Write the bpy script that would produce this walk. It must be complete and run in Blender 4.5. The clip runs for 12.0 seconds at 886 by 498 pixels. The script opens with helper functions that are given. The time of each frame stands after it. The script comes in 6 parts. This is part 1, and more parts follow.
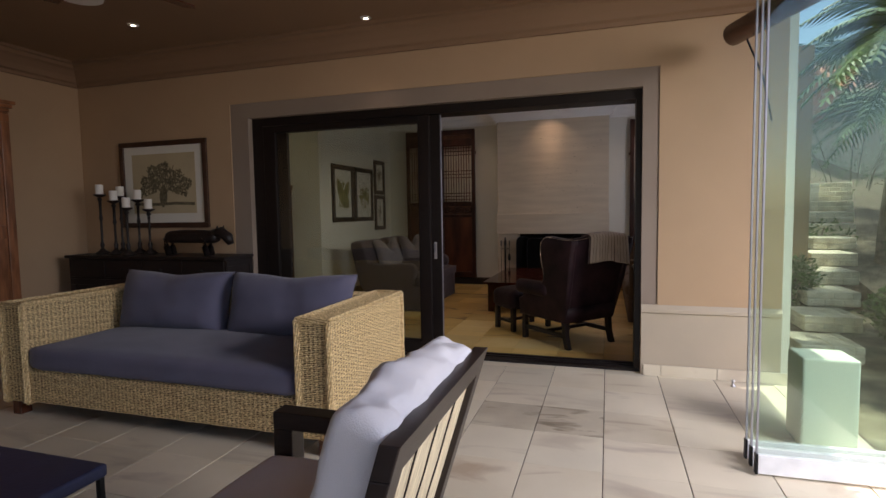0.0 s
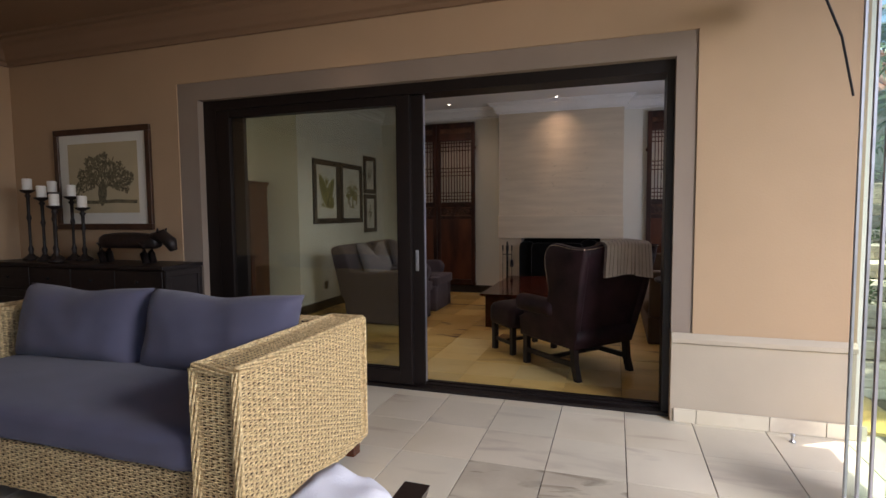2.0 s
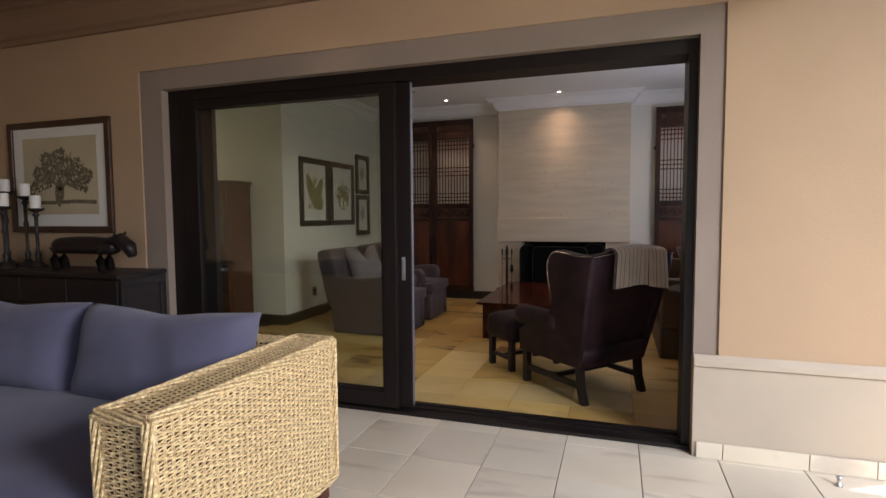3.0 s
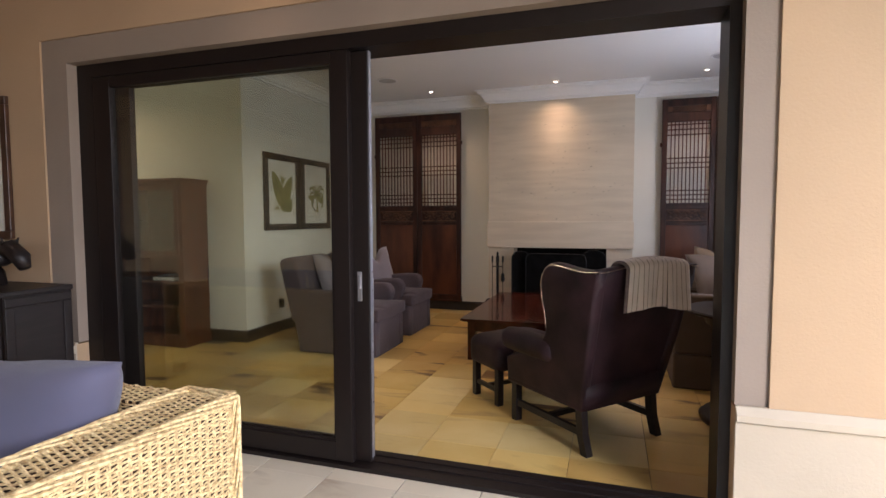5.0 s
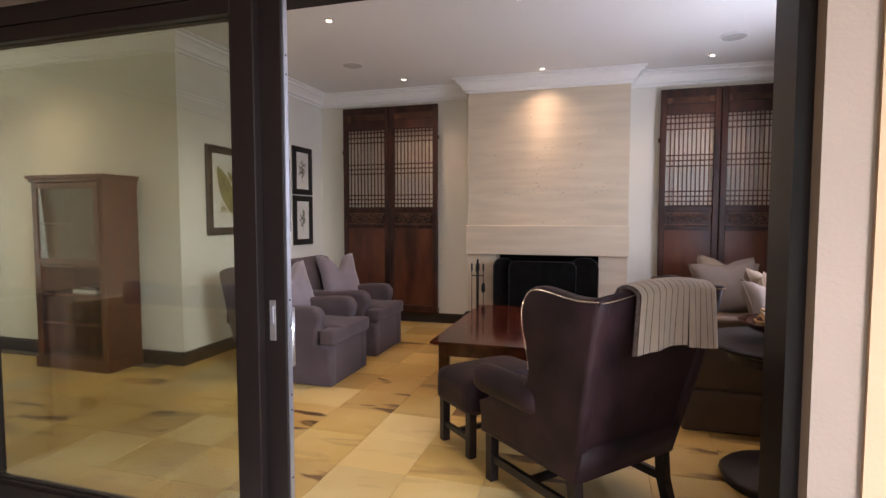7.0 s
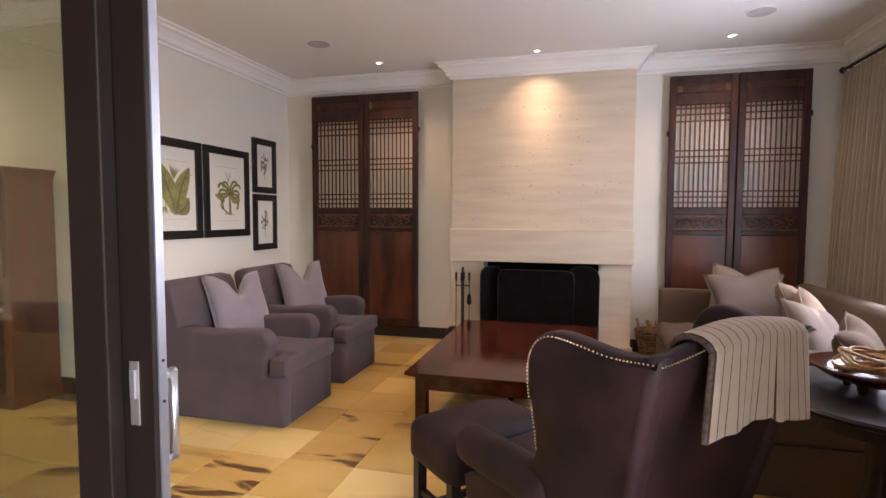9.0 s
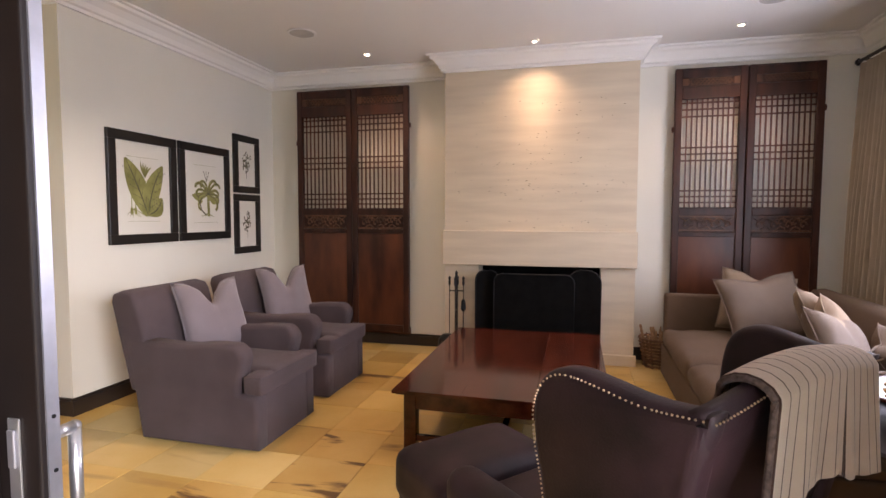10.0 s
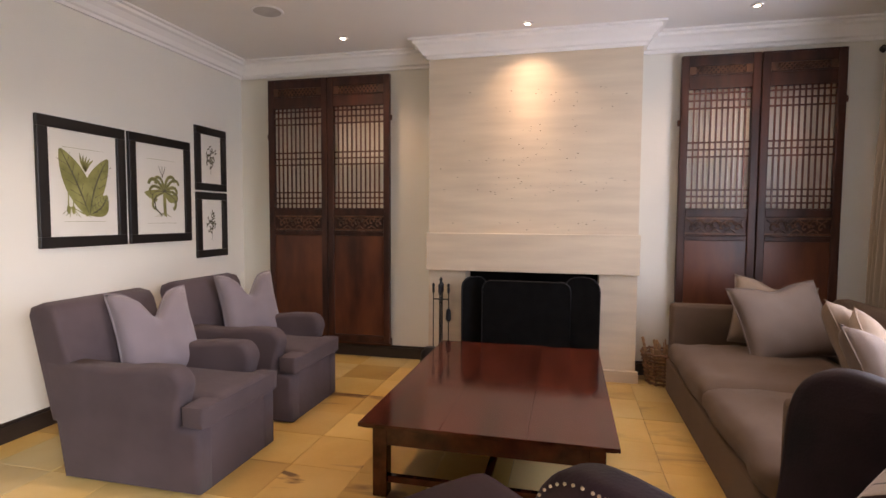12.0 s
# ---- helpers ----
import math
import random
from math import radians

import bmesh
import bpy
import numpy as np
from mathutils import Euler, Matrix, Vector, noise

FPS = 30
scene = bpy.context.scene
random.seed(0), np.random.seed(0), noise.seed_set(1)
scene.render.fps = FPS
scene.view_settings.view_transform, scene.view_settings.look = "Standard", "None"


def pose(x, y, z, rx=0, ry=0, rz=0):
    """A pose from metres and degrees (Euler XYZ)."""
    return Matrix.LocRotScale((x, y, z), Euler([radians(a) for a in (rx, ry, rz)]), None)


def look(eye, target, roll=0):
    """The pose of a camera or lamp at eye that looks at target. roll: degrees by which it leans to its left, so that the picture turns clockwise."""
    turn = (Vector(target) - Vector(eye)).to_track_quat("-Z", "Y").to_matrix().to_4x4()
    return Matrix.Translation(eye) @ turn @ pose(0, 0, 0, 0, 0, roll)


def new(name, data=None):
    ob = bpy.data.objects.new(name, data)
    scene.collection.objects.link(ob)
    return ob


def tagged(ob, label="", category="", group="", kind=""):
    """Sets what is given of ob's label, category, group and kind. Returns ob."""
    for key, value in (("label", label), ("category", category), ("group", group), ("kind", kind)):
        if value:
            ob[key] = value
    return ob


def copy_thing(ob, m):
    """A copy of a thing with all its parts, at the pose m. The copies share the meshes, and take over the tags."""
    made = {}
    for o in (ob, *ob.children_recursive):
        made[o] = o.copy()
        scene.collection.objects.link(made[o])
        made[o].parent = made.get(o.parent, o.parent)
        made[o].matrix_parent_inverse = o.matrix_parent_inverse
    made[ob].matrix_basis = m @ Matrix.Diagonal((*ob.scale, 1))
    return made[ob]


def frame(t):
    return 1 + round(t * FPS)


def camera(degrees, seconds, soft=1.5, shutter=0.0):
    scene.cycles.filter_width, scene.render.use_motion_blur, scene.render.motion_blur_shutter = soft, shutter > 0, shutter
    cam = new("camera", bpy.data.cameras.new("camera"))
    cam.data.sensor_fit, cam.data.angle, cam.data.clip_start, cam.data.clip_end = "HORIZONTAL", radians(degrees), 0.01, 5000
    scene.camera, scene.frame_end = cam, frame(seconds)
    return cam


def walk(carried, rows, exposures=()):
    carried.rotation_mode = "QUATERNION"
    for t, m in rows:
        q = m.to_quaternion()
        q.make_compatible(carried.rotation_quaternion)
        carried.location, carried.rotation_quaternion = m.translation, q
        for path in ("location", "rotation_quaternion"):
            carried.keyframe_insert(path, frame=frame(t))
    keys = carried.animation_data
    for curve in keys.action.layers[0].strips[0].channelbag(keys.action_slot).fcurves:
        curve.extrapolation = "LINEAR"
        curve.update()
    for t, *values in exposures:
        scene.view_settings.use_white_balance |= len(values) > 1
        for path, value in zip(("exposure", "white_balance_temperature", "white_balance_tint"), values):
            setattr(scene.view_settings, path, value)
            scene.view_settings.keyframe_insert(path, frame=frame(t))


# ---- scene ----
cam = camera(80.3, 12.0)
PATH = [
    (0, (-0.012, 2.004, 1.32), (-0.61, 3.907, 1.18), -0.9),
    (0.5, (-0.014, 2.204, 1.323), (-0.616, 4.106, 1.186), -0.8),
    (1, (-0.019, 2.409, 1.316), (-0.633, 4.308, 1.18), -0.7),
    (1.5, (-0.063, 2.641, 1.331), (-0.682, 4.538, 1.197), -0.6),
    (2, (-0.098, 2.873, 1.326), (-0.721, 4.768, 1.189), -0.5),
    (2.5, (-0.126, 3.1, 1.327), (-0.75, 4.996, 1.195), -0.5),
    (3, (-0.162, 3.318, 1.33), (-0.79, 5.213, 1.199), -0.4),
    (5, (-0.245, 4.053, 1.335), (-0.857, 5.953, 1.214), -0.2),
    (5.5, (-0.275, 4.242, 1.347), (-0.877, 6.146, 1.227), -0.1),
    (6, (-0.299, 4.428, 1.357), (-0.888, 6.335, 1.236), -0.2),
    (6.5, (-0.306, 4.64, 1.364), (-0.883, 6.551, 1.246), -0.1),
    (7, (-0.315, 4.81, 1.366), (-0.882, 6.724, 1.246), -0.0),
    (9, (-0.478, 5.532, 1.396), (-0.991, 7.462, 1.274), 0.2),
    (9.5, (-0.503, 5.684, 1.404), (-1.008, 7.615, 1.282), 0.1),
    (10, (-0.534, 5.834, 1.412), (-1.028, 7.768, 1.288), 0.1),
    (10.5, (-0.531, 5.991, 1.406), (-1.019, 7.927, 1.285), 0.2),
    (11, (-0.532, 6.122, 1.412), (-1.009, 8.06, 1.292), 0.2),
    (11.5, (-0.548, 6.22, 1.415), (-1.019, 8.16, 1.293), 0.2),
    (12, (-0.577, 6.315, 1.409), (-1.041, 8.256, 1.29), 0.3),
]
EXPOSURES = [(0, 0.42, 6700, 22), (2.5, 0.95, 6500, 20), (5, 1.65, 6500, 21), (7, 2.12, 6500, 23), (9.5, 2.38, 6850, 25), (12, 2.36, 6950, 25)]
walk(cam, [(t, look(eye, target, roll)) for t, eye, target, roll in PATH], EXPOSURES)

# ---- light ----
world = bpy.data.worlds.new("world")
scene.world = world
world.use_nodes = True
wn = world.node_tree
sky = wn.nodes.new("ShaderNodeTexSky")
sky.sky_type, sky.sun_disc = "NISHITA", False
sky.sun_elevation, sky.sun_rotation = radians(83), radians(60)
wn.links.new(sky.outputs[0], wn.nodes["Background"].inputs[0])
wn.nodes["Background"].inputs[1].default_value = 0.15


def lamp(name, kind, m, energy, color=(1, 1, 1), **more):
    data = bpy.data.lights.new(name, kind)
    data.energy, data.color = energy, color
    for key, value in more.items():
        if key == "size":
            data.size = value
        if key == "size_y":
            data.shape, data.size_y = "RECTANGLE", value
        if key == "angle":
            data.angle = value
        if key == "spot":
            data.spot_size, data.spot_blend = value, 1.0
        if key == "spread":
            data.spread = value
        if key == "soft":
            data.shadow_soft_size = value
    ob = new(name, data)
    ob.matrix_world = m
    return ob


SUN = 4.5
el, az = radians(83), radians(60)
sun_from = Vector((math.sin(az) * math.cos(el), math.cos(az) * math.cos(el), math.sin(el)))
lamp("sun", "SUN", look(sun_from * 30, (0, 0, 0)), SUN, (1, 0.95, 0.86), angle=radians(0.5))
WARM = (1.0, 0.73, 0.49)
# the last beam has no fitting: an added fill for the far left part
for x, y, power in ((-2.56, 10.745, 14), (0.753, 10.745, 14), (-2.49, 8.82, 26), (-0.91, 8.82, 18), (0.75, 8.82, 16), (-5.4, 8.0, 22)):
    lamp("downlight_and_fill_beam", "SPOT", look((x, y, 2.97), (x, y, 0)), power * 0.52, WARM, spot=radians(128), soft=0.03)
lamp("chimney_downlight_beam", "SPOT", look((-0.935, 10.745, 2.97), (-0.935, 10.86, 2.0)), 5.2, WARM, spot=radians(118), soft=0.02)
lamp("chimney_downlight_beam", "SPOT", look((-0.935, 10.745, 2.97), (-0.935, 10.97, 2.0)), 6.0, WARM, spot=radians(46), soft=0.02)
for x, y in ((-3.87, 5.6), (-1.95, 6.12)):
    lamp("porch_downlight_beam", "SPOT", look((x, y, 2.9), (x, y, 0)), 3.5, WARM, spot=radians(80), soft=0.03)
# the sky through the living room's window in the east wall
lamp("window_daylight", "AREA", look((1.56, 9.1, 1.4), (-3, 8.6, 1.7)), 17.0, (0.74, 0.83, 1.0), size=1.1, size_y=1.9)
# added fill lamp before the windowless far wall, brightening the room's left part
lamp("far_end_fill", "AREA", look((-7.2, 7.6, 1.4), (-3, 7.9, 1.9)), 4.2, (0.88, 0.97, 0.92), size=1.6, size_y=1.6)

# added fill lamp outside the open garden side, strengthening the sky's light on the porch
lamp("garden_side_daylight_fill", "AREA", look((3.4, 3.3, 2.5), (0.3, 5.2, 0.0)), 46, (0.93, 0.97, 1.0), size=1.6, size_y=1.2, spread=radians(95))


# ---- materials ----
def mat(name, color, rough=0.6, metal=0.0, scale=8.0, vary=0.12, bump=0.0, bump_scale=60.0, spec=0.5, sheen=0.0, stretch=(1, 1, 1), rand=0.0, second=None, coat=0.0):
    m = bpy.data.materials.new(name)
    m.use_nodes = True
    t = m.node_tree
    n, l = t.nodes, t.links
    b = n["Principled BSDF"]
    b.inputs["Roughness"].default_value = rough
    b.inputs["Metallic"].default_value = metal
    b.inputs["Specular IOR Level"].default_value = spec
    b.inputs["Sheen Weight"].default_value = sheen
    b.inputs["Coat Weight"].default_value = coat
    tc, mp = n.new("ShaderNodeTexCoord"), n.new("ShaderNodeMapping")
    mp.inputs["Scale"].default_value = stretch
    l.new(tc.outputs["Object"], mp.inputs[0])
    no = n.new("ShaderNodeTexNoise")
    no.inputs["Scale"].default_value, no.inputs["Detail"].default_value = scale, 6
    l.new(mp.outputs[0], no.inputs["Vector"])
    ramp = n.new("ShaderNodeValToRGB")
    lo = [c * (1 - vary) for c in color]
    hi = [min(1, c * (1 + vary)) for c in (second or color)]
    ramp.color_ramp.elements[0].position, ramp.color_ramp.elements[1].position = 0.3, 0.7
    ramp.color_ramp.elements[0].color, ramp.color_ramp.elements[1].color = (*lo, 1), (*hi, 1)
    l.new(no.outputs[0], ramp.inputs[0])
    out = ramp.outputs[0]
    fine = n.new("ShaderNodeTexNoise")
    fine.inputs["Scale"].default_value, fine.inputs["Detail"].default_value = bump_scale, 4
    l.new(mp.outputs[0], fine.inputs["Vector"])
    if rand:
        oi, mx, hs = n.new("ShaderNodeObjectInfo"), n.new("ShaderNodeMapRange"), n.new("ShaderNodeHueSaturation")
        mx.inputs[3].default_value, mx.inputs[4].default_value = 1 - rand, 1 + rand
        l.new(oi.outputs["Random"], mx.inputs[0])
        l.new(mx.outputs[0], hs.inputs["Value"])
        l.new(out, hs.inputs["Color"])
        out = hs.outputs[0]
    l.new(out, b.inputs["Base Color"])
    if bump:
        bp = n.new("ShaderNodeBump")
        bp.inputs["Strength"].default_value, bp.inputs["Distance"].default_value = bump, 0.004
        l.new(fine.outputs[0], bp.inputs["Height"])
        l.new(bp.outputs[0], b.inputs["Normal"])
    return m


def glow(name, color, strength):
    m = bpy.data.materials.new(name)
    m.use_nodes = True
    b = m.node_tree.nodes["Principled BSDF"]
    b.inputs["Emission Color"].default_value = (*color, 1)
    b.inputs["Emission Strength"].default_value = strength
    return m


def glass_mat(name, tint, rough=0.0, mirror=0.08):
    m = bpy.data.materials.new(name)
    m.use_nodes = True
    t = m.node_tree
    n, l = t.nodes, t.links
    out = n["Material Output"]
    n.remove(n["Principled BSDF"])
    tr, gl, mix, fr = n.new("ShaderNodeBsdfTransparent"), n.new("ShaderNodeBsdfGlossy"), n.new("ShaderNodeMixShader"), n.new("ShaderNodeLayerWeight")
    tr.inputs[0].default_value = (*tint, 1)
    gl.inputs["Roughness"].default_value = rough
    pw, add = n.new("ShaderNodeMath"), n.new("ShaderNodeMath")
    pw.operation, pw.inputs[1].default_value = "POWER", 4.0
    add.operation = "MULTIPLY_ADD"
    add.inputs[1].default_value, add.inputs[2].default_value = 0.7, mirror / 2
    l.new(fr.outputs["Facing"], pw.inputs[0])
    l.new(pw.outputs[0], add.inputs[0])
    l.new(add.outputs[0], mix.inputs[0])
    l.new(tr.outputs[0], mix.inputs[1])
    l.new(gl.outputs[0], mix.inputs[2])
    l.new(mix.outputs[0], out.inputs[0])
    return m


M = {}
M["porch_wall"] = mat("porch_plaster", (0.46, 0.318, 0.198), 0.85, scale=1.3, vary=0.05, bump=0.25, bump_scale=90, spec=0.2)
M["band"] = mat("surround_plaster", (0.28, 0.22, 0.175), 0.85, scale=2, vary=0.06, bump=0.25, bump_scale=90, spec=0.2)
M["dado"] = mat("dado_plaster", (0.47, 0.395, 0.30), 0.85, scale=2, vary=0.06, bump=0.25, bump_scale=90, spec=0.2)
M["porch_ceiling"] = mat("porch_ceiling_paint", (0.26, 0.160, 0.095), 0.8, scale=1.0, vary=0.04)
M["white_wall"] = mat("living_wall_paint", (0.76, 0.74, 0.66), 0.8, scale=1.2, vary=0.03, bump=0.15, bump_scale=120, spec=0.2)
M["ceiling"] = mat("ceiling_paint", (0.80, 0.79, 0.76), 0.85, scale=1.0, vary=0.02)
M["cornice"] = mat("cornice_paint", (0.86, 0.85, 0.82), 0.6, scale=2.0, vary=0.02)
M["dark_base"] = mat("dark_skirting_paint", (0.025, 0.018, 0.015), 0.4, scale=6, vary=0.2)
M["alu"] = mat("bronze_aluminium", (0.012, 0.008, 0.007), 0.42, metal=0.0, scale=20, vary=0.08, bump=0.05, bump_scale=300, spec=0.3)
M["alu_strip"] = mat("milled_aluminium", (0.42, 0.42, 0.46), 0.4, metal=0.8, scale=30, vary=0.08)
M["steel"] = mat("brushed_steel", (0.60, 0.60, 0.62), 0.35, metal=0.9, scale=40, vary=0.05)
M["glass"] = glass_mat("door_glass", (0.91, 0.93, 0.89), mirror=0.15)
M["fold_glass"] = glass_mat("folding_glass", (0.93, 0.98, 0.95), mirror=0.08)
M["grout"] = mat("grout", (0.13, 0.10, 0.075), 0.9, scale=20)
M["travertine"] = mat("travertine", (0.61, 0.51, 0.38), 0.5, scale=2.8, vary=0.03, bump=0.12, bump_scale=30, stretch=(0.6, 1, 5), second=(0.67, 0.57, 0.43))
M["soot"] = mat("sooty_firebrick", (0.005, 0.005, 0.005), 0.9, scale=9, vary=0.4, spec=0.1)
M["iron"] = mat("black_iron", (0.012, 0.012, 0.013), 0.45, metal=0.5, scale=20, vary=0.2)
M["dark_old_wood"] = mat("old_near_black_brown_wood", (0.022, 0.008, 0.005), 0.4, scale=3, vary=0.4, bump=0.3, bump_scale=30, stretch=(4, 4, 0.7), second=(0.048, 0.016, 0.009), spec=0.35)
M["carving"] = mat("worn_carved_wood", (0.060, 0.024, 0.012), 0.5, scale=12, vary=0.4, second=(0.13, 0.055, 0.026))
M["old_wood"] = mat("old_red_brown_wood", (0.050, 0.015, 0.008), 0.36, scale=1.6, vary=0.30, bump=0.2, bump_scale=30, stretch=(3, 3, 0.9), second=(0.110, 0.034, 0.015), spec=0.4)
M["mahogany"] = mat("polished_mahogany", (0.044, 0.011, 0.006), 0.11, scale=3, vary=0.3, bump=0.05, bump_scale=12, stretch=(4, 0.4, 4), second=(0.074, 0.017, 0.009), spec=0.35)
M["bookwood"] = mat("red_bookcase_wood", (0.070, 0.019, 0.009), 0.25, scale=4, vary=0.3, stretch=(6, 6, 0.8), second=(0.105, 0.030, 0.013))
M["black_wood"] = mat("black_stained_wood", (0.016, 0.011, 0.010), 0.42, scale=6, vary=0.3, spec=0.3, stretch=(6, 1, 6))
M["chair_wood"] = mat("dark_wenge_wood", (0.026, 0.016, 0.013), 0.35, scale=6, vary=0.3, stretch=(1, 1, 6), bump=0.1)
M["grey_cloth"] = mat("grey_mauve_linen", (0.080, 0.060, 0.064), 0.95, scale=4, vary=0.14, bump=0.5, bump_scale=500, sheen=0.08, spec=0.1)
M["lilac_cloth"] = mat("pale_grey_linen", (0.20, 0.170, 0.185), 0.95, scale=5, vary=0.07, bump=0.5, bump_scale=500, sheen=0.3, spec=0.1)
M["taupe_cloth"] = mat("taupe_linen", (0.115, 0.078, 0.054), 0.95, scale=5, vary=0.10, bump=0.5, bump_scale=500, sheen=0.08, spec=0.1)
M["beige_cloth"] = mat("beige_linen", (0.25, 0.185, 0.132), 0.95, scale=5, vary=0.08, bump=0.5, bump_scale=500, sheen=0.08, spec=0.1)
M["stone_cloth"] = mat("greyish_stone_linen", (0.170, 0.130, 0.105), 0.95, scale=5, vary=0.07, bump=0.5, bump_scale=500, sheen=0.08, spec=0.1)
M["blue_cloth"] = mat("slate_blue_canvas", (0.125, 0.120, 0.172), 0.95, scale=4, vary=0.10, bump=0.5, bump_scale=450, sheen=0.2, spec=0.1)
M["white_cloth"] = mat("white_cotton", (0.80, 0.78, 0.80), 0.95, scale=5, vary=0.04, bump=0.4, bump_scale=300, spec=0.1)
M["leather"] = mat("dark_aubergine_leather", (0.013, 0.006, 0.008), 0.58, scale=6, vary=0.25, bump=0.25, bump_scale=180, second=(0.028, 0.012, 0.015), spec=0.25)
M["brass"] = mat("brass_nails", (0.55, 0.42, 0.28), 0.3, metal=1.0)
M["wicker"] = mat("honey_wicker", (0.56, 0.345, 0.15), 0.45, scale=70, vary=0.28, second=(0.88, 0.62, 0.33), bump=0.2, bump_scale=200)
# near-black backing: the shade between the strands is put into its colour
M["wicker_shade_core"] = mat("wicker_shadow_core", (0.05, 0.022, 0.008), 0.8, scale=14, vary=0.3)
M["mat_board"] = mat("picture_mount_card", (0.72, 0.70, 0.63), 0.8, scale=4, vary=0.02)
M["paper"] = mat("aged_print_paper", (0.50, 0.42, 0.27), 0.8, scale=4, vary=0.06)
M["leaf_ink"] = mat("green_botanical_ink", (0.17, 0.17, 0.045), 0.8, scale=7, vary=0.15, second=(0.30, 0.29, 0.10))
M["dark_ink"] = mat("dark_botanical_ink", (0.10, 0.09, 0.05), 0.8, scale=30, vary=0.35)
M["tree_ink"] = mat("sepia_tree_ink", (0.16, 0.135, 0.08), 0.8, scale=60, vary=0.5)
M["black_frame"] = mat("black_lacquer_frame", (0.012, 0.010, 0.009), 0.35, scale=10)
M["brown_frame"] = mat("brown_wood_frame", (0.060, 0.028, 0.016), 0.35, scale=10, vary=0.3)
M["candle"] = mat("ivory_wax", (0.80, 0.76, 0.70), 0.5, vary=0.02)
M["curtain"] = mat("beige_curtain_linen", (0.33, 0.27, 0.20), 0.95, scale=5, vary=0.06, bump=0.4, bump_scale=300, sheen=0.2, spec=0.1)
M["lamp_glow"] = glow("downlight_glow", (1.0, 0.86, 0.66), 6)
M["white_trim"] = mat("white_metal_trim", (0.8, 0.8, 0.8), 0.4)
M["grille"] = mat("grey_speaker_grille", (0.50, 0.49, 0.47), 0.7)


# ---- building helpers ----
def finish(name, bm, material, smooth=False):
    me = bpy.data.meshes.new(name)
    bmesh.ops.recalc_face_normals(bm, faces=bm.faces[:])
    if smooth:
        for f in bm.faces:
            f.smooth = True
    bm.to_mesh(me)
    bm.free()
    for m in material if isinstance(material, (list, tuple)) else [material]:
        me.materials.append(m)
    return new(name, me)


def part(name, bm, material, parent, label="", smooth=False):
    ob = finish(name, bm, material, smooth)
    ob.parent = parent
    if label:
        tagged(ob, label)
    return ob


def thing(name, label, category, m=None, group=""):
    ob = new(name)
    ob.empty_display_size = 0.1
    if m is not None:
        ob.matrix_world = m
    return tagged(ob, label, category, group)


def structure(name, bm, material, smooth=False):
    return tagged(finish(name, bm, material, smooth), kind="structure")


def box(bm, x0, x1, y0, y1, z0, z1, bev=0.0, seg=2):
    vs = [bm.verts.new((x, y, z)) for x in (x0, x1) for y in (y0, y1) for z in (z0, z1)]
    fs = [bm.faces.new([vs[i] for i in q]) for q in ((0, 1, 3, 2), (4, 6, 7, 5), (0, 4, 5, 1), (2, 3, 7, 6), (0, 2, 6, 4), (1, 5, 7, 3))]
    if bev:
        es = list({e for f in fs for e in f.edges})
        bmesh.ops.recalc_face_normals(bm, faces=fs)
        bmesh.ops.bevel(bm, geom=es, offset=bev, segments=seg, affect="EDGES", profile=0.5)
    return vs


def boxed(*a, **k):
    bm = bmesh.new()
    box(bm, *a, **k)
    return bm


def soft(bm, x0, x1, y0, y1, z0, z1, r=0.04, crown=0.0, cuts=9, wrinkle=0.0):
    """A rounded, slightly crowned cushion block."""
    new_bm = bmesh.new()
    bmesh.ops.create_cube(new_bm, size=2)
    bmesh.ops.subdivide_edges(new_bm, edges=new_bm.edges[:], cuts=cuts, use_grid_fill=True)
    c = Vector(((x0 + x1) / 2, (y0 + y1) / 2, (z0 + z1) / 2))
    h = Vector(((x1 - x0) / 2, (y1 - y0) / 2, (z1 - z0) / 2))
    r = min(r, *h)
    for v in new_bm.verts:
        u = Vector([math.copysign(abs(a) ** 0.7, a) for a in v.co])
        p = Vector([u[i] * h[i] for i in range(3)])
        q = Vector([max(-(h[i] - r), min(h[i] - r, p[i])) for i in range(3)])
        d = p - q
        p = q + (d.normalized() * r if d.length > 1e-6 else d)
        p.z += crown * (1 - u.x ** 2) * (1 - u.y ** 2) * (1 if u.z > 0 else 0.2)
        if wrinkle:
            p += Vector([1, 1, 1]) * noise.noise((p + c) * 7) * wrinkle
        v.co = p + c
    join(bm, new_bm)


def join(bm, other, m=None):
    """Adds other to bm and frees it."""
    table = {}
    for v in other.verts:
        table[v] = bm.verts.new(m @ v.co if m is not None else v.co)
    for f in other.faces:
        try:
            bm.faces.new([table[v] for v in f.verts])
        except ValueError:
            pass
    other.free()


def prism(bm, pts, axis, a0, a1, bev=0.0, seg=2):
    """Pulls a flat outline along an axis; the outline's two numbers are the other axes in order."""
    def at(p, a):
        return {"x": (a, p[0], p[1]), "y": (p[0], a, p[1]), "z": (p[0], p[1], a)}[axis]
    lo, hi = [bm.verts.new(at(p, a0)) for p in pts], [bm.verts.new(at(p, a1)) for p in pts]
    n = len(pts)
    caps = [bm.faces.new(lo[::-1]), bm.faces.new(hi)]
    sides = [bm.faces.new((lo[i], lo[(i + 1) % n], hi[(i + 1) % n], hi[i])) for i in range(n)]
    if bev:
        bmesh.ops.recalc_face_normals(bm, faces=caps + sides)
        es = list({e for f in caps for e in f.edges})
        bmesh.ops.bevel(bm, geom=es, offset=bev, segments=seg, affect="EDGES", profile=0.5)


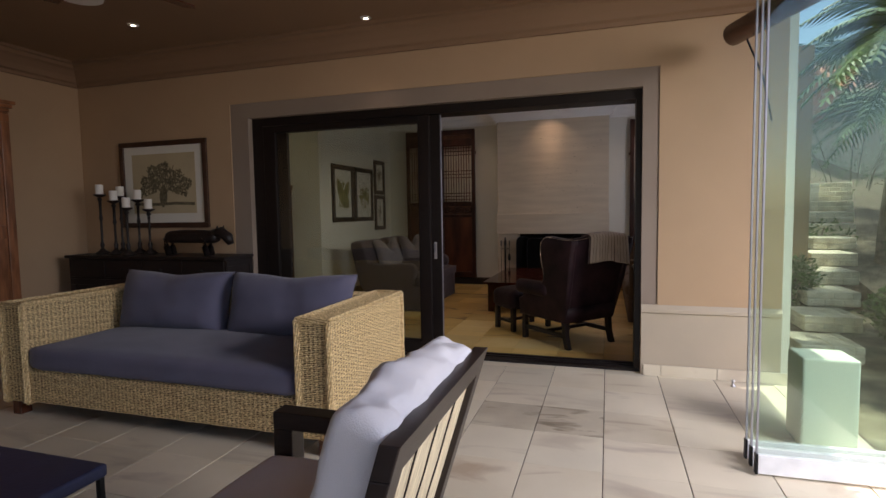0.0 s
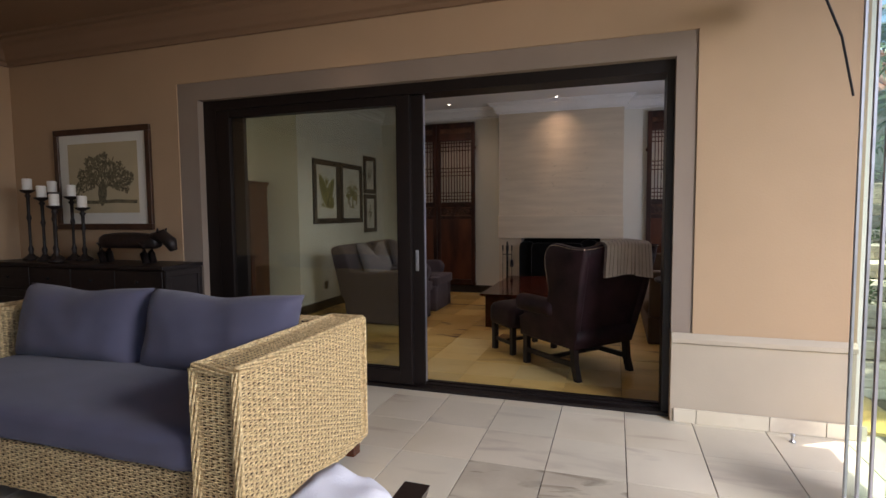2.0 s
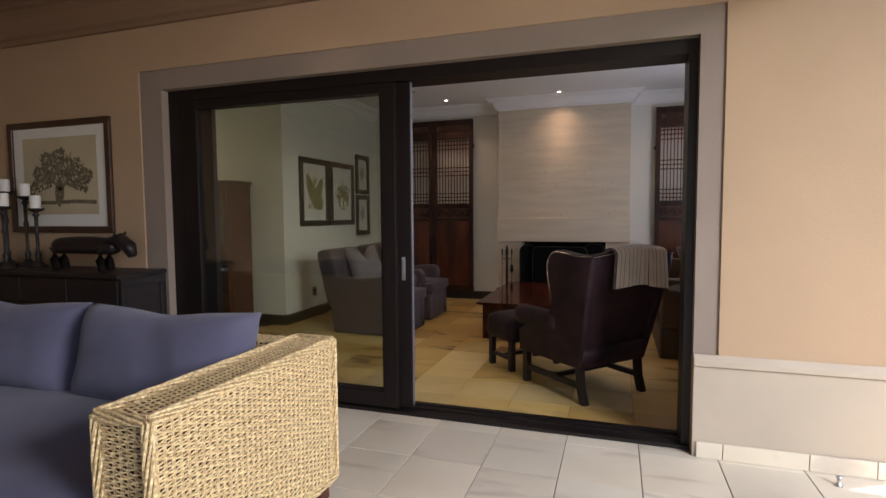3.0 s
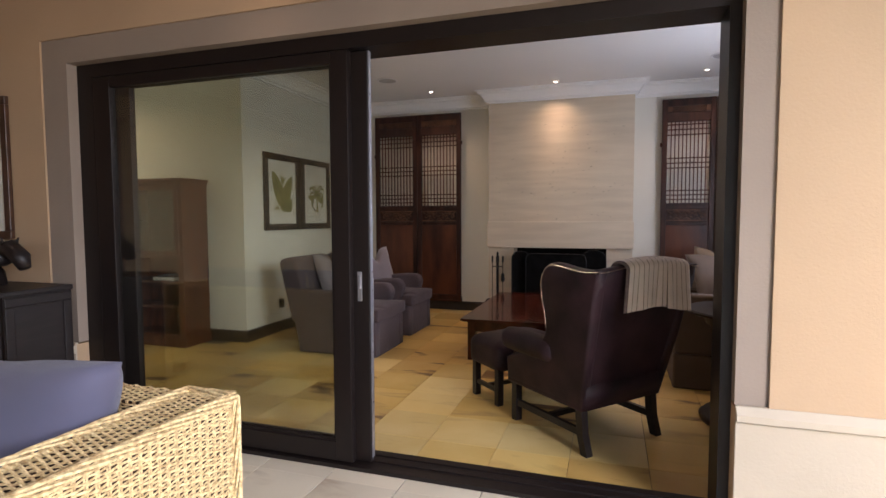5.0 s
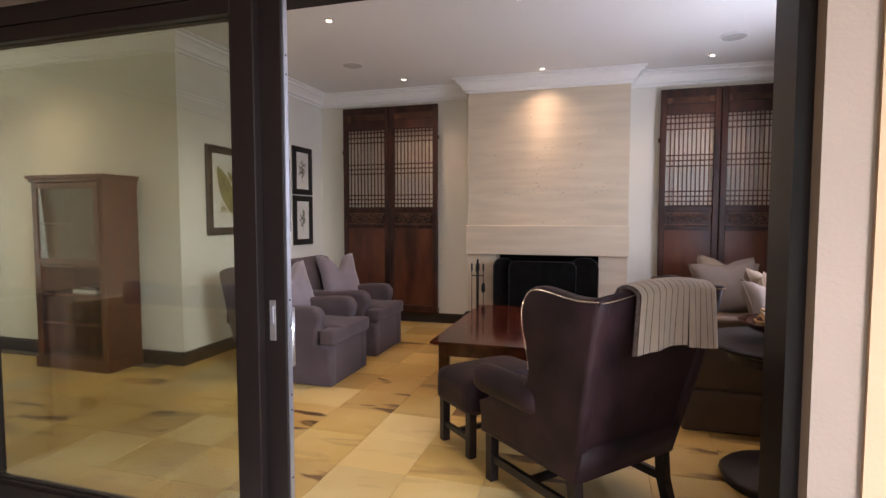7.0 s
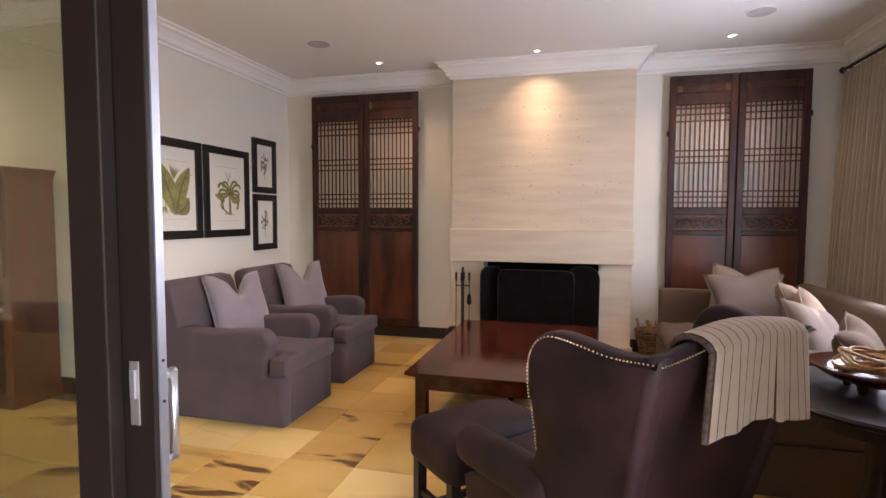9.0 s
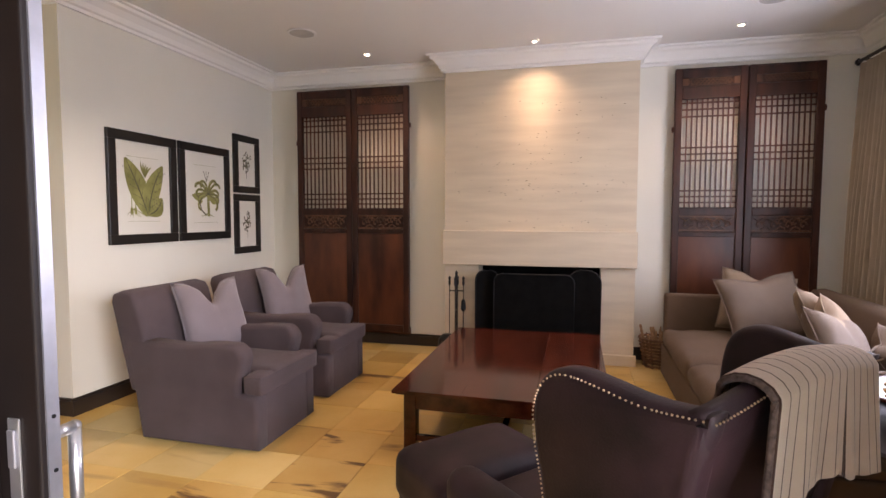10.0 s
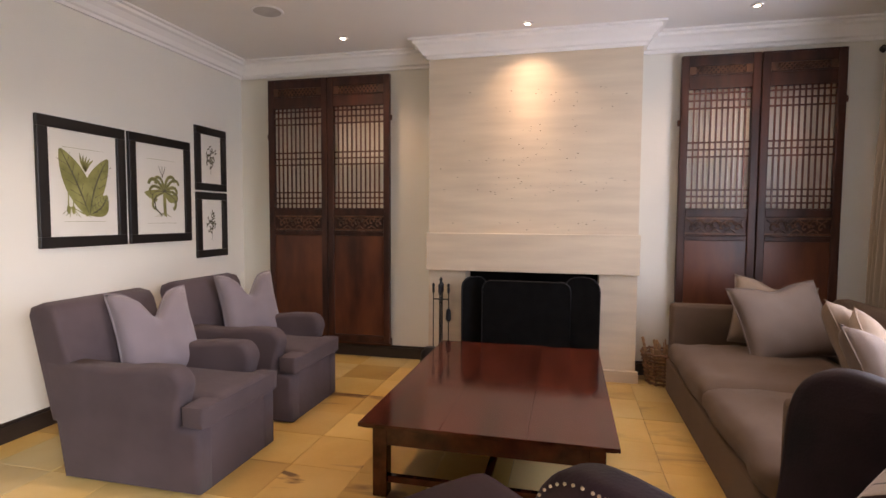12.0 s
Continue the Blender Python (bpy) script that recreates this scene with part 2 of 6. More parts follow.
def lathe(bm, profile, seg=20, c=(0, 0, 0)):
    """Turned shape from (radius, height) pairs."""
    rings = []
    for r, z in profile:
        rings.append([bm.verts.new((c[0] + r * math.cos(a), c[1] + r * math.sin(a), c[2] + z)) for a in [2 * math.pi * k / seg for k in range(seg)]])
    for a, b in zip(rings, rings[1:]):
        for k in range(seg):
            bm.faces.new((a[k], a[(k + 1) % seg], b[(k + 1) % seg], b[k]))
    bm.faces.new(rings[0][::-1])
    bm.faces.new(rings[-1])


def tube(bm, pts, r, seg=8, ends=True):
    """A round rod along points; r may be one radius or one for each point."""
    pts = [Vector(p) for p in pts]
    rad = r if isinstance(r, (list, tuple)) else [r] * len(pts)
    rings = []
    for i, p in enumerate(pts):
        d = (pts[min(i + 1, len(pts) - 1)] - pts[max(i - 1, 0)]).normalized()
        q = d.to_track_quat("Z", "Y")
        rings.append([bm.verts.new(p + q @ Vector((rad[i] * math.cos(a), rad[i] * math.sin(a), 0))) for a in [2 * math.pi * k / seg for k in range(seg)]])
    for a, b in zip(rings, rings[1:]):
        for k in range(seg):
            bm.faces.new((a[k], a[(k + 1) % seg], b[(k + 1) % seg], b[k]))
    if ends:
        bm.faces.new(rings[0][::-1])
        bm.faces.new(rings[-1])


def pillow(w, h, t, chop=0.0, n=16, seed=0):
    """A scatter cushion, standing on its lower edge in the xz plane, with eared corners."""
    bm = bmesh.new()
    grid = {}
    for side in (1, -1):
        for i in range(n + 1):
            for j in range(n + 1):
                u, v = -1 + 2 * i / n, -1 + 2 * j / n
                if side == -1 and (i in (0, n) or j in (0, n)):
                    grid[side, i, j] = grid[1, i, j]
                    continue
                x = u * w / 2 * (1 - 0.07 * (1 - v * v))
                z = v * h / 2 * (1 - 0.07 * (1 - u * u))
                th = t / 2 * max(0.0, (1 - u ** 4) * (1 - v ** 4)) ** 0.55
                z -= chop * math.exp(-((u / 0.33) ** 2)) * ((v + 1) / 2) ** 2
                th *= 1 - 0.25 * math.exp(-((u / 0.25) ** 2)) * max(0, v) * (chop > 0)
                th += (0.014 * noise.noise(Vector((x * 6 + seed, z * 6, side))) + 0.006 * noise.noise(Vector((x * 17 + seed, z * 9, side)))) * (th > 0.005)
                grid[side, i, j] = bm.verts.new((x, side * th, z + h / 2))
    for side in (1, -1):
        for i in range(n):
            for j in range(n):
                bm.faces.new([grid[side, a, b] for a, b in ((i, j), (i + 1, j), (i + 1, j + 1), (i, j + 1))])
    return bm


# ---- structure ----
WY, BY, LX, RX, JY = 6.415, 11.285, -3.96, 1.90, 8.71
IN = 6.72          # inner face of the door wall
OL, OR, OT = -3.39, 0.243, 2.268   # the doorway in the wall
PL, PR, PC, RC = -5.57, 1.12, 2.95, 3.0


def wall(name, mat_key, *boxes):
    bm = bmesh.new()
    for b in boxes:
        box(bm, *b)
    return structure(name, bm, M[mat_key])


BW, BL, BT = 0.122, 0.20, 0.145   # widths of the plaster band round the doorway, which lies a little behind the wall's face
DZ = 0.565
wall("wall_door_outer", "porch_wall", (PL - 0.2, OL - BL, WY, WY + 0.15, 0, 3.2), (OL - BL, OL, WY, WY + 0.15, 0, DZ - 0.01), (OR, OR + BW, WY, WY + 0.15, 0, DZ - 0.01), (OR + BW, PR + 0.1, WY, WY + 0.15, 0, 3.2), (OL - BL, OR + BW, WY, WY + 0.15, OT + BT, 3.2))
wall("wall_door_inner", "white_wall", (-7.6, OL, WY + 0.15, IN, 0, 3.2), (OR, 1.32, WY + 0.15, IN, 0, 3.2), (OL, OR, WY + 0.15, IN, OT + 0.02, 3.2))
wall("wall_fireplace", "white_wall", (LX - 0.2, RX + 0.2, BY, BY + 0.2, 0, 3.2))
wall("wall_pictures", "white_wall", (LX - 0.2, LX, JY + 0.2, BY, 0, 3.2))
wall("wall_return", "white_wall", (-7.6, LX, JY, JY + 0.2, 0, 3.2))
wall("wall_far_end", "white_wall", (-7.6, -7.4, IN, JY, 0, 3.2))
wall("wall_east_near", "white_wall", (1.18, 1.32, IN, 8.20, 0, 3.2), (1.32, 1.75, 8.20, 8.34, 0, 3.2), (1.18, 1.32, 8.20, 8.34, 0, 3.2))
wall("wall_window", "white_wall", (1.60, 1.75, 8.34, 8.50, 0, 3.2), (1.60, 1.75, 9.72, 9.80, 0, 3.2), (1.60, 1.75, 8.50, 9.72, 2.6, 3.2), (1.60, 1.75, 8.50, 9.72, 0, 0.3))
wall("wall_east_far", "white_wall", (RX, RX + 0.15, 9.80, BY, 0, 3.2))
wall("wall_east_return", "white_wall", (1.75, RX + 0.15, 9.66, 9.80, 0, 3.2))
wall("wall_garden_facade", "porch_wall", (RX + 0.15, 2.52, 10.06, 10.25, -0.2, 3.4))
wall("wall_garden_facade", "dado", (2.06, 2.54, 10.02, 10.058, -0.2, 0.565))
wall("ceiling_living", "ceiling", (-7.6, 1.32, IN, BY + 0.2, RC, RC + 0.15), (1.32, 1.75, 8.2, BY + 0.2, RC, RC + 0.15), (1.75, RX + 0.15, 9.66, BY + 0.2, RC, RC + 0.15))
wall("wall_porch_west", "porch_wall", (PL - 0.2, PL, -2.0, WY, 0, 3.2))
wall("wall_porch_south", "porch_wall", (PL - 0.2, -2.4, -2.2, -2.0, 0, 3.2))
wall("ceiling_porch", "porch_ceiling", (PL - 0.2, 1.15, -2.2, WY, PC, PC + 0.15))
wall("floor_base_living", "grout", (-7.6, 1.32, WY + 0.1, BY + 0.2, -0.12, -0.006), (1.32, RX + 0.15, 8.2, BY + 0.2, -0.12, -0.006))
wall("floor_base_porch", "grout", (PL - 0.2, 1.40, -2.2, WY + 0.1, -0.12, -0.006))

# porch skirting ledge, surround band and cornices
LEDGE = [(WY + 0.01, DZ), (WY - 0.006, DZ), (WY - 0.028, DZ - 0.032), (WY - 0.028, DZ - 0.058), (WY - 0.011, DZ - 0.065), (WY + 0.01, DZ - 0.065)]
bm = bmesh.new()
box(bm, OR + 0.002, PR + 0.1, WY - 0.010, WY, 0.0, DZ - 0.066)
prism(bm, LEDGE, "x", OR + 0.002, PR + 0.1)
structure("dado", bm, M["dado"])
bm = bmesh.new()
box(bm, PL, OL - 0.002, WY - 0.010, WY, 0.0, DZ - 0.066)
prism(bm, LEDGE, "x", PL, OL - 0.002)
structure("dado", bm, M["dado"])
bm = bmesh.new()
box(bm, OL - BL, OL, WY + 0.012, WY + 0.149, DZ, OT)
box(bm, OR, OR + BW, WY + 0.012, WY + 0.149, DZ, OT)
box(bm, OL - BL, OR + BW, WY + 0.012, WY + 0.149, OT, OT + BT)
structure("trim_door_surround", bm, M["band"])


def cornice_profile(size):
    s = size
    return [(0, 0), (0, -s), (0.14 * s, -s), (0.16 * s, -0.86 * s), (0.30 * s, -0.80 * s), (0.40 * s, -0.58 * s), (0.62 * s, -0.34 * s), (0.78 * s, -0.26 * s), (0.80 * s, -0.12 * s), (s, -0.10 * s), (s, 0)]


def cornice(name, path, z, size, material):
    """A moulding along a plan line; the room lies on its right hand as one walks along it."""
    bm = bmesh.new()
    pts = [Vector(p) for p in path]
    rings = []
    for i, p in enumerate(pts):
        d0 = (p - pts[i - 1]).normalized() if i else None
        d1 = (pts[i + 1] - p).normalized() if i < len(pts) - 1 else None
        n = [Vector((d.y, -d.x)) for d in (d0, d1) if d is not None]
        off = n[0] if len(n) == 1 else (n[0] + n[1]) / (1 + n[0].dot(n[1]))
        rings.append([bm.verts.new((p.x + off.x * a, p.y + off.y * a, z + b)) for a, b in cornice_profile(size)])
    for a, b in zip(rings, rings[1:]):
        for k in range(len(a)):
            bm.faces.new((a[k], a[(k + 1) % len(a)], b[(k + 1) % len(a)], b[k]))
    bm.faces.new(rings[0])
    bm.faces.new(rings[-1][::-1])
    return structure(name, bm, material)


CX0, CX1, CY = -1.84, 0.0, 11.03
cornice("trim_cornice_living", [(-7.4, JY), (LX, JY), (LX, BY), (CX0, BY), (CX0, CY), (CX1, CY), (CX1, BY), (RX, BY), (RX, 9.8)], RC, 0.16, M["cornice"])
cornice("trim_cornice_porch", [(PL, -2.0), (PL, WY), (1.10, WY)], PC, 0.22, M["porch_ceiling"])


def skirting(name, path, material, h=0.125, d=0.02):
    for (x0, y0), (x1, y1), (nx, ny) in path:
        bm = bmesh.new()
        a, b = sorted((x0, x1)), sorted((y0, y1))
        if nx:
            xs = sorted((a[0], a[0] + nx * d))
            box(bm, xs[0], xs[1], b[0], b[1], 0, h - 0.02)
            xs = sorted((a[0], a[0] + nx * d * 0.6))
            box(bm, xs[0], xs[1], b[0], b[1], h - 0.02, h, 0.003)
        else:
            ys = sorted((b[0], b[0] + ny * d))
            box(bm, a[0], a[1], ys[0], ys[1], 0, h - 0.02)
            ys = sorted((b[0], b[0] + ny * d * 0.6))
            box(bm, a[0], a[1], ys[0], ys[1], h - 0.02, h, 0.003)
        structure(name, bm, material)


skirting("baseboard", [((-7.4, JY), (LX, JY), (0, -1)), ((LX, JY - 0.02), (LX, BY), (1, 0)), ((LX + 0.02, BY), (CX0, BY), (0, -1)), ((CX1, BY), (RX, BY), (0, -1)), ((RX, 9.8), (RX, BY - 0.02), (-1, 0))], M["dark_base"])


# ---- sliding door ----
def sliding_door():
    y0 = 6.492
    frame = thing("door_sliding", "dark bronze aluminium sliding glass door standing half open", "sliding door")
    frame["kind"] = "structure"
    bm = bmesh.new()
    box(bm, OL, OL + 0.12, y0, y0 + 0.20, 0, OT)
    box(bm, OL + 0.12, OL + 0.15, y0 + 0.05, y0 + 0.07, 0.04, OT - 0.05)
    box(bm, OR - 0.045, OR, y0, y0 + 0.20, 0, OT)
    box(bm, OL + 0.12, OR - 0.045, y0, y0 + 0.20, OT - 0.078, OT)
    part("door_frame", bm, M["alu"], frame)
    bm = bmesh.new()
    box(bm, OL + 0.003, OR - 0.003, y0 - 0.02, y0 + 0.20, 0, 0.022)
    box(bm, OL + 0.06, OR - 0.045, y0 + 0.06, y0 + 0.07, 0.022, 0.032)
    box(bm, OL + 0.06, OR - 0.045, y0 + 0.13, y0 + 0.14, 0.022, 0.032)
    part("threshold", bm, M["alu"], frame)
    for name, xa, xb, ya, side in (("fixed_panel", OL + 0.12, -1.54, y0 + 0.002, 0), ("sliding_panel", OL + 0.20, -1.45, y0 + 0.044, 1)):
        p = part(name, bmesh.new(), M["alu"], frame)
        bm = bmesh.new()
        za, zb, yb = 0.03, OT - 0.080, ya + 0.041
        st = 0.10 if not side else 0.19
        box(bm, xa, xa + (0.13 if not side else 0.16), ya, yb, za, zb, 0.004)
        box(bm, xb - st, xb, ya, yb, za, zb, 0.004)
        xi = xa + (0.13 if not side else 0.16)
        box(bm, xi, xb - st, ya, yb, za, za + 0.105, 0.004)
        box(bm, xi, xb - st, ya, yb, zb - 0.065, zb, 0.004)
        box(bm, xi, xb - st, ya + 0.012, ya + 0.022, za + 0.105, za + 0.118)
        box(bm, xb - st - 0.012, xb - st, ya + 0.012, ya + 0.022, za + 0.118, zb - 0.065)
        part("panel_frame", bm, M["alu"], p)
        g = part("pane", boxed(xi, xb - st, ya + 0.024, ya + 0.03, za + 0.105, zb - 0.065), M["glass"], p)
        g.visible_shadow = False
    # the meeting edge of the sliding panel: metal strip, screws, pulls
    sp = p
    x, ya = -1.45, y0 + 0.044
    bm = bmesh.new()
    box(bm, x, x + 0.004, ya + 0.012, ya + 0.036, 0.05, OT - 0.08)
    part("edge_strip", bm, M["alu_strip"], sp, "milled aluminium edge strip")
    for z in (0.35, 0.62, 0.68, 0.95, 1.05, 1.9, 1.97):
        bm = bmesh.new()
        lathe(bm, [(0.004, 0), (0.004, 0.002)], 8)
        s = part("screw", bm, M["iron"], sp)
        s.matrix_local = pose(x + 0.004, ya + 0.024, z, 0, 90, 0)
    bm = bmesh.new()
    box(bm, -1.518, -1.492, ya - 0.004, ya, 0.895, 1.05, 0.001)
    part("flush_pull", bm, M["steel"], sp, "brushed steel flush pull")
    bm = bmesh.new()
    box(bm, -1.515, -1.499, ya - 0.009, ya - 0.004, 0.96, 1.03, 0.002)
    part("pull_slot", bm, M["alu_strip"], sp)
    bm = bmesh.new()
    yh = ya + 0.041
    tube(bm, [(-1.485, yh + 0.055, 0.78), (-1.485, yh + 0.055, 1.00)], 0.012, 14)
    for z in (0.78, 1.00):
        tube(bm, [(-1.485, yh, z), (-1.485, yh + 0.055, z)], 0.012, 14)
        nb = bmesh.new()
        bmesh.ops.create_icosphere(nb, subdivisions=3, radius=0.0125)
        join(bm, nb, Matrix.Translation((-1.485, yh + 0.055, z)))
    part("door_handle", bm, M["steel"], sp, "bent steel pull handle", smooth=True)


sliding_door()


# ---- fireplace ----
def fireplace():
    f = thing("fireplace", "travertine-clad chimney breast with an open dark hearth", "fireplace")
    f["kind"] = "structure"
    y = CY
    bm = bmesh.new()
    fx0, fx1, fz = -1.49, -0.31, 0.93
    box(bm, CX0, CX1, y, BY, 1.27, RC)
    box(bm, CX0, fx0, y, BY, 0, fz)
    box(bm, fx1, CX1, y, BY, 0, fz)
    part("breast", bm, M["travertine"], f)
    part("mantel", boxed(CX0 - 0.01, CX1 + 0.01, y - 0.065, BY, fz, 1.27, 0.004), M["travertine"], f)
    part("hearth", boxed(fx1, CX1 + 0.02, y - 0.045, y, 0, 0.10, 0.004), M["travertine"], f)
    part("hearth", boxed(CX0 - 0.02, fx0, y - 0.045, y, 0, 0.10, 0.004), M["travertine"], f)
    bm = bmesh.new()
    box(bm, fx0, fx1, y + 0.02, BY, 0, 0.10)
    box(bm, fx0, fx1, BY - 0.02, BY + 0.45, 0, fz)
    part("firebox", bm, M["soot"], f)
    # pits of the stone
    rng = random.Random(5)
    bm = bmesh.new()
    for k in range(150):
        cx = rng.gauss(-0.78, 0.42)
        cz = rng.choice((1.62, 1.68, 1.75, 1.9, 2.05, 1.98, 2.2, 2.35, 2.5, 1.36)) + rng.gauss(0, 0.035)
        if not CX0 + 0.05 < cx < CX1 - 0.05:
            continue
        w = rng.uniform(0.002, 0.011)
        yy = y if cz > 1.29 else y - 0.065
        c = [bm.verts.new((cx + w * math.cos(a) * rng.uniform(0.6, 1.2), yy - 0.0012, cz + 0.3 * w * math.sin(a) * rng.uniform(0.5, 1.3))) for a in [k2 * math.pi / 4 for k2 in range(8)]]
        bm.faces.new(c)
    pits = part("stone_pits", bm, mat("travertine_pit", (0.16, 0.12, 0.07), 0.9), f)
    pits["kind"] = "stuff"
    return f


fireplace()


def fire_screen():
    s = thing("fire_screen", "black three-fold mesh fire screen with rounded side wings before the hearth", "fire screen")
    y = CY - 0.14

    def leaf(name, m, w, h, r):
        bm = bmesh.new()
        out = [(-w / 2, 0), (w / 2, 0)] + [(w / 2 - r + r * math.cos(a), h - r + r * math.sin(a)) for a in np.linspace(0, math.pi / 2, 6)] + [(-w / 2 + r + r * math.cos(a), h - r + r * math.sin(a)) for a in np.linspace(math.pi / 2, math.pi, 6)]
        prism(bm, out, "y", 0.004, 0.007)
        p = part(name, bm, M["soot"], s)
        p.matrix_local = m
        bm = bmesh.new()
        tube(bm, [(a, 0.005, b) for a, b in out + out[:1]], 0.007, 6)
        part("rim", bm, M["iron"], p)

    leaf("centre_leaf", pose(-0.93, y - 0.02, 0.02), 0.76, 0.84, 0.08)
    leaf("side_leaf", pose(-1.39, y + 0.06, 0.02, 0, 0, 42), 0.26, 0.86, 0.09)
    leaf("side_leaf", pose(-0.46, y + 0.0, 0.02, 0, 0, -8), 0.30, 0.89, 0.12)


fire_screen()


def fire_tools():
    s = thing("fire_tools", "black iron fire tool stand with poker, brush, tongs and shovel", "fire tools")
    cx, cy = -1.68, CY - 0.17
    bm = bmesh.new()
    lathe(bm, [(0.10, 0), (0.10, 0.015), (0.02, 0.03)], 20, (cx, cy, 0))
    tube(bm, [(cx, cy, 0.02), (cx, cy, 0.80)], 0.007)
    tube(bm, [(cx - 0.075, cy, 0.68), (cx + 0.075, cy, 0.68)], 0.006)
    tube(bm, [(cx, cy - 0.06, 0.68), (cx, cy + 0.06, 0.68)], 0.006)
    lathe(bm, [(0.008, 0), (0.016, 0.02), (0.012, 0.05), (0.016, 0.07), (0.004, 0.09)], 10, (cx, cy, 0.79))
    part("stand", bm, M["iron"], s)
    for name, dx, dy, low in (("poker", -0.07, 0, 0.10), ("brush", 0.07, 0, 0.10), ("tongs", 0.0, -0.055, 0.12), ("shovel", 0.0, 0.055, 0.12)):
        bm = bmesh.new()
        x, yy = cx + dx, cy + dy
        tube(bm, [(x, yy, low), (x, yy, 0.74)], 0.0045)
        lathe(bm, [(0.006, 0), (0.013, 0.02), (0.010, 0.06), (0.014, 0.08), (0.003, 0.095)], 10, (x, yy, 0.73))
        if name == "brush":
            lathe(bm, [(0.010, 0), (0.026, 0.02), (0.020, 0.10), (0.006, 0.12)], 12, (x, yy, 0.48))
        if name == "shovel":
            box(bm, x - 0.05, x + 0.05, yy - 0.01, yy + 0.01, 0.06, 0.2, 0.006)
        part(name, bm, M["iron"], s)
    b = thing("ash_bucket", "small black iron coal scuttle standing by the fire tools", "bucket", pose(cx - 0.06, cy - 0.13, 0))
    bm = bmesh.new()
    lathe(bm, [(0.06, 0), (0.095, 0.12), (0.088, 0.22), (0.05, 0.27)], 18)
    part("body", bm, M["iron"], b, smooth=True)


fire_tools()


# ---- carved lattice door panels ----
def lattice_leaf(parent, x0, x1, ztop, carved_light):
    y1, y0 = BY - 0.055, BY - 0.105
    base = part("leaf", bmesh.new(), M["old_wood"], parent)
    zb = 0.155
    zs = {"rail_top": (ztop - 0.09, ztop), "rail_a": (2.50, 2.625), "rail_b": (1.425, 1.50), "rail_c": (1.225, 1.275), "rail_bot": (zb, zb + 0.075)}
    bm = bmesh.new()
    for a in (x0, x1 - 0.062):
        part("stile", boxed(a, a + 0.062, y0, y1, zb, ztop, 0.006), M["dark_old_wood"], base)
    for a, b in zs.values():
        bm = bmesh.new()
        box(bm, x0 + 0.062, x1 - 0.062, y0 + 0.006, y1 - 0.004, a, b, 0.006)
        box(bm, x0 + 0.062, x1 - 0.062, y0 - 0.004, y0 + 0.02, b - 0.016, b - 0.002, 0.004)
        part("rail", bm, M["dark_old_wood"], base)
    part("lower_panel", boxed(x0 + 0.062, x1 - 0.062, y0 + 0.02, y1 - 0.01, zs["rail_bot"][1], 1.225), M["old_wood"], base)
    # lattice bars
    xa, xb, za, zt = x0 + 0.062, x1 - 0.062, 1.50, 2.50
    bm = bmesh.new()
    for z in (2.465, 2.405, 2.34, 2.055, 1.995, 1.935, 1.655, 1.60, 1.545):
        box(bm, xa, xb, y0 + 0.014, y0 + 0.028, z - 0.0065, z + 0.0065)
    n = 10
    for k in range(1, n + 1):
        x = xa + (xb - xa) * k / (n + 1)
        box(bm, x - 0.006, x + 0.006, y0 + 0.012, y0 + 0.026, za, zt)
    part("lattice", bm, M["old_wood"], base)
    # top fretwork
    bm = bmesh.new()
    za, zt = 2.625, ztop - 0.09
    w, hh = xb - xa - 0.10, zt - za
    part("fret_ground", boxed(xa, xb, y0 + 0.03, y1 - 0.012, za, zt), M["dark_old_wood"], base)
    for k in range(11):
        cx = xa + 0.05 + w * (k + 0.5) / 11
        for s in (-1, 1):
            tube(bm, [(cx - 0.03, y0 + 0.02, za + hh / 2 - s * hh / 2), (cx + 0.03, y0 + 0.02, za + hh / 2 + s * hh / 2)], 0.006, 5)
    box(bm, xa, xa + 0.05, y0 + 0.01, y1, za, zt)
    box(bm, xb - 0.05, xb, y0 + 0.01, y1, za, zt)
    part("fretwork", bm, M["carving"], base)
    # carved scroll frieze
    part("frieze_ground", boxed(xa, xb, y0 + 0.03, y1 - 0.012, 1.275, 1.425), M["dark_old_wood"], base)
    bm = bmesh.new()
    zc = 1.35
    for k in range(7):
        cx = xa + 0.035 + (xb - xa - 0.07) * (k + 0.5) / 7
        s = 1 if k % 2 else -1
        pts = [(cx + 0.032 * (1 - q / 9) * math.cos(s * q * 0.75), y0 + 0.022, zc + s * 0.012 + 0.045 * (1 - q / 9) * math.sin(q * 0.75)) for q in range(9)]
        tube(bm, pts, 0.0085, 5)
        tube(bm, [(cx - 0.04, y0 + 0.022, zc - 0.05 * s), (cx, y0 + 0.018, zc - 0.025 * s), (cx + 0.04, y0 + 0.022, zc - 0.05 * s)], 0.007, 5)
    for z in (1.285, 1.415):
        box(bm, xa, xb, y0 + 0.012, y0 + 0.03, z - 0.008, z + 0.008)
    part("carved_frieze", bm, M["carving"], base)


def lattice_doors(x0, x1, ztop, label):
    d = thing("lattice_door_panels", label, "decorative door panels", group="antique carved doors beside the fireplace")
    mid = (x0 + x1) / 2
    lattice_leaf(d, x0, mid - 0.004, ztop, True)
    lattice_leaf(d, mid + 0.004, x1, ztop, True)
    for x, z in ((x0 - 0.008, 2.2), (x1 + 0.008, 2.35)):
        bm = bmesh.new()
        lathe(bm, [(0.012, 0), (0.014, 0.03), (0.012, 0.05)], 8, (x, BY - 0.08, z))
        part("pivot", bm, M["old_wood"], d)
    bm = bmesh.new()
    box(bm, x0, x1, BY - 0.055, BY - 0.022, 0.128, 0.20)
    part("ledge", bm, M["old_wood"], d)


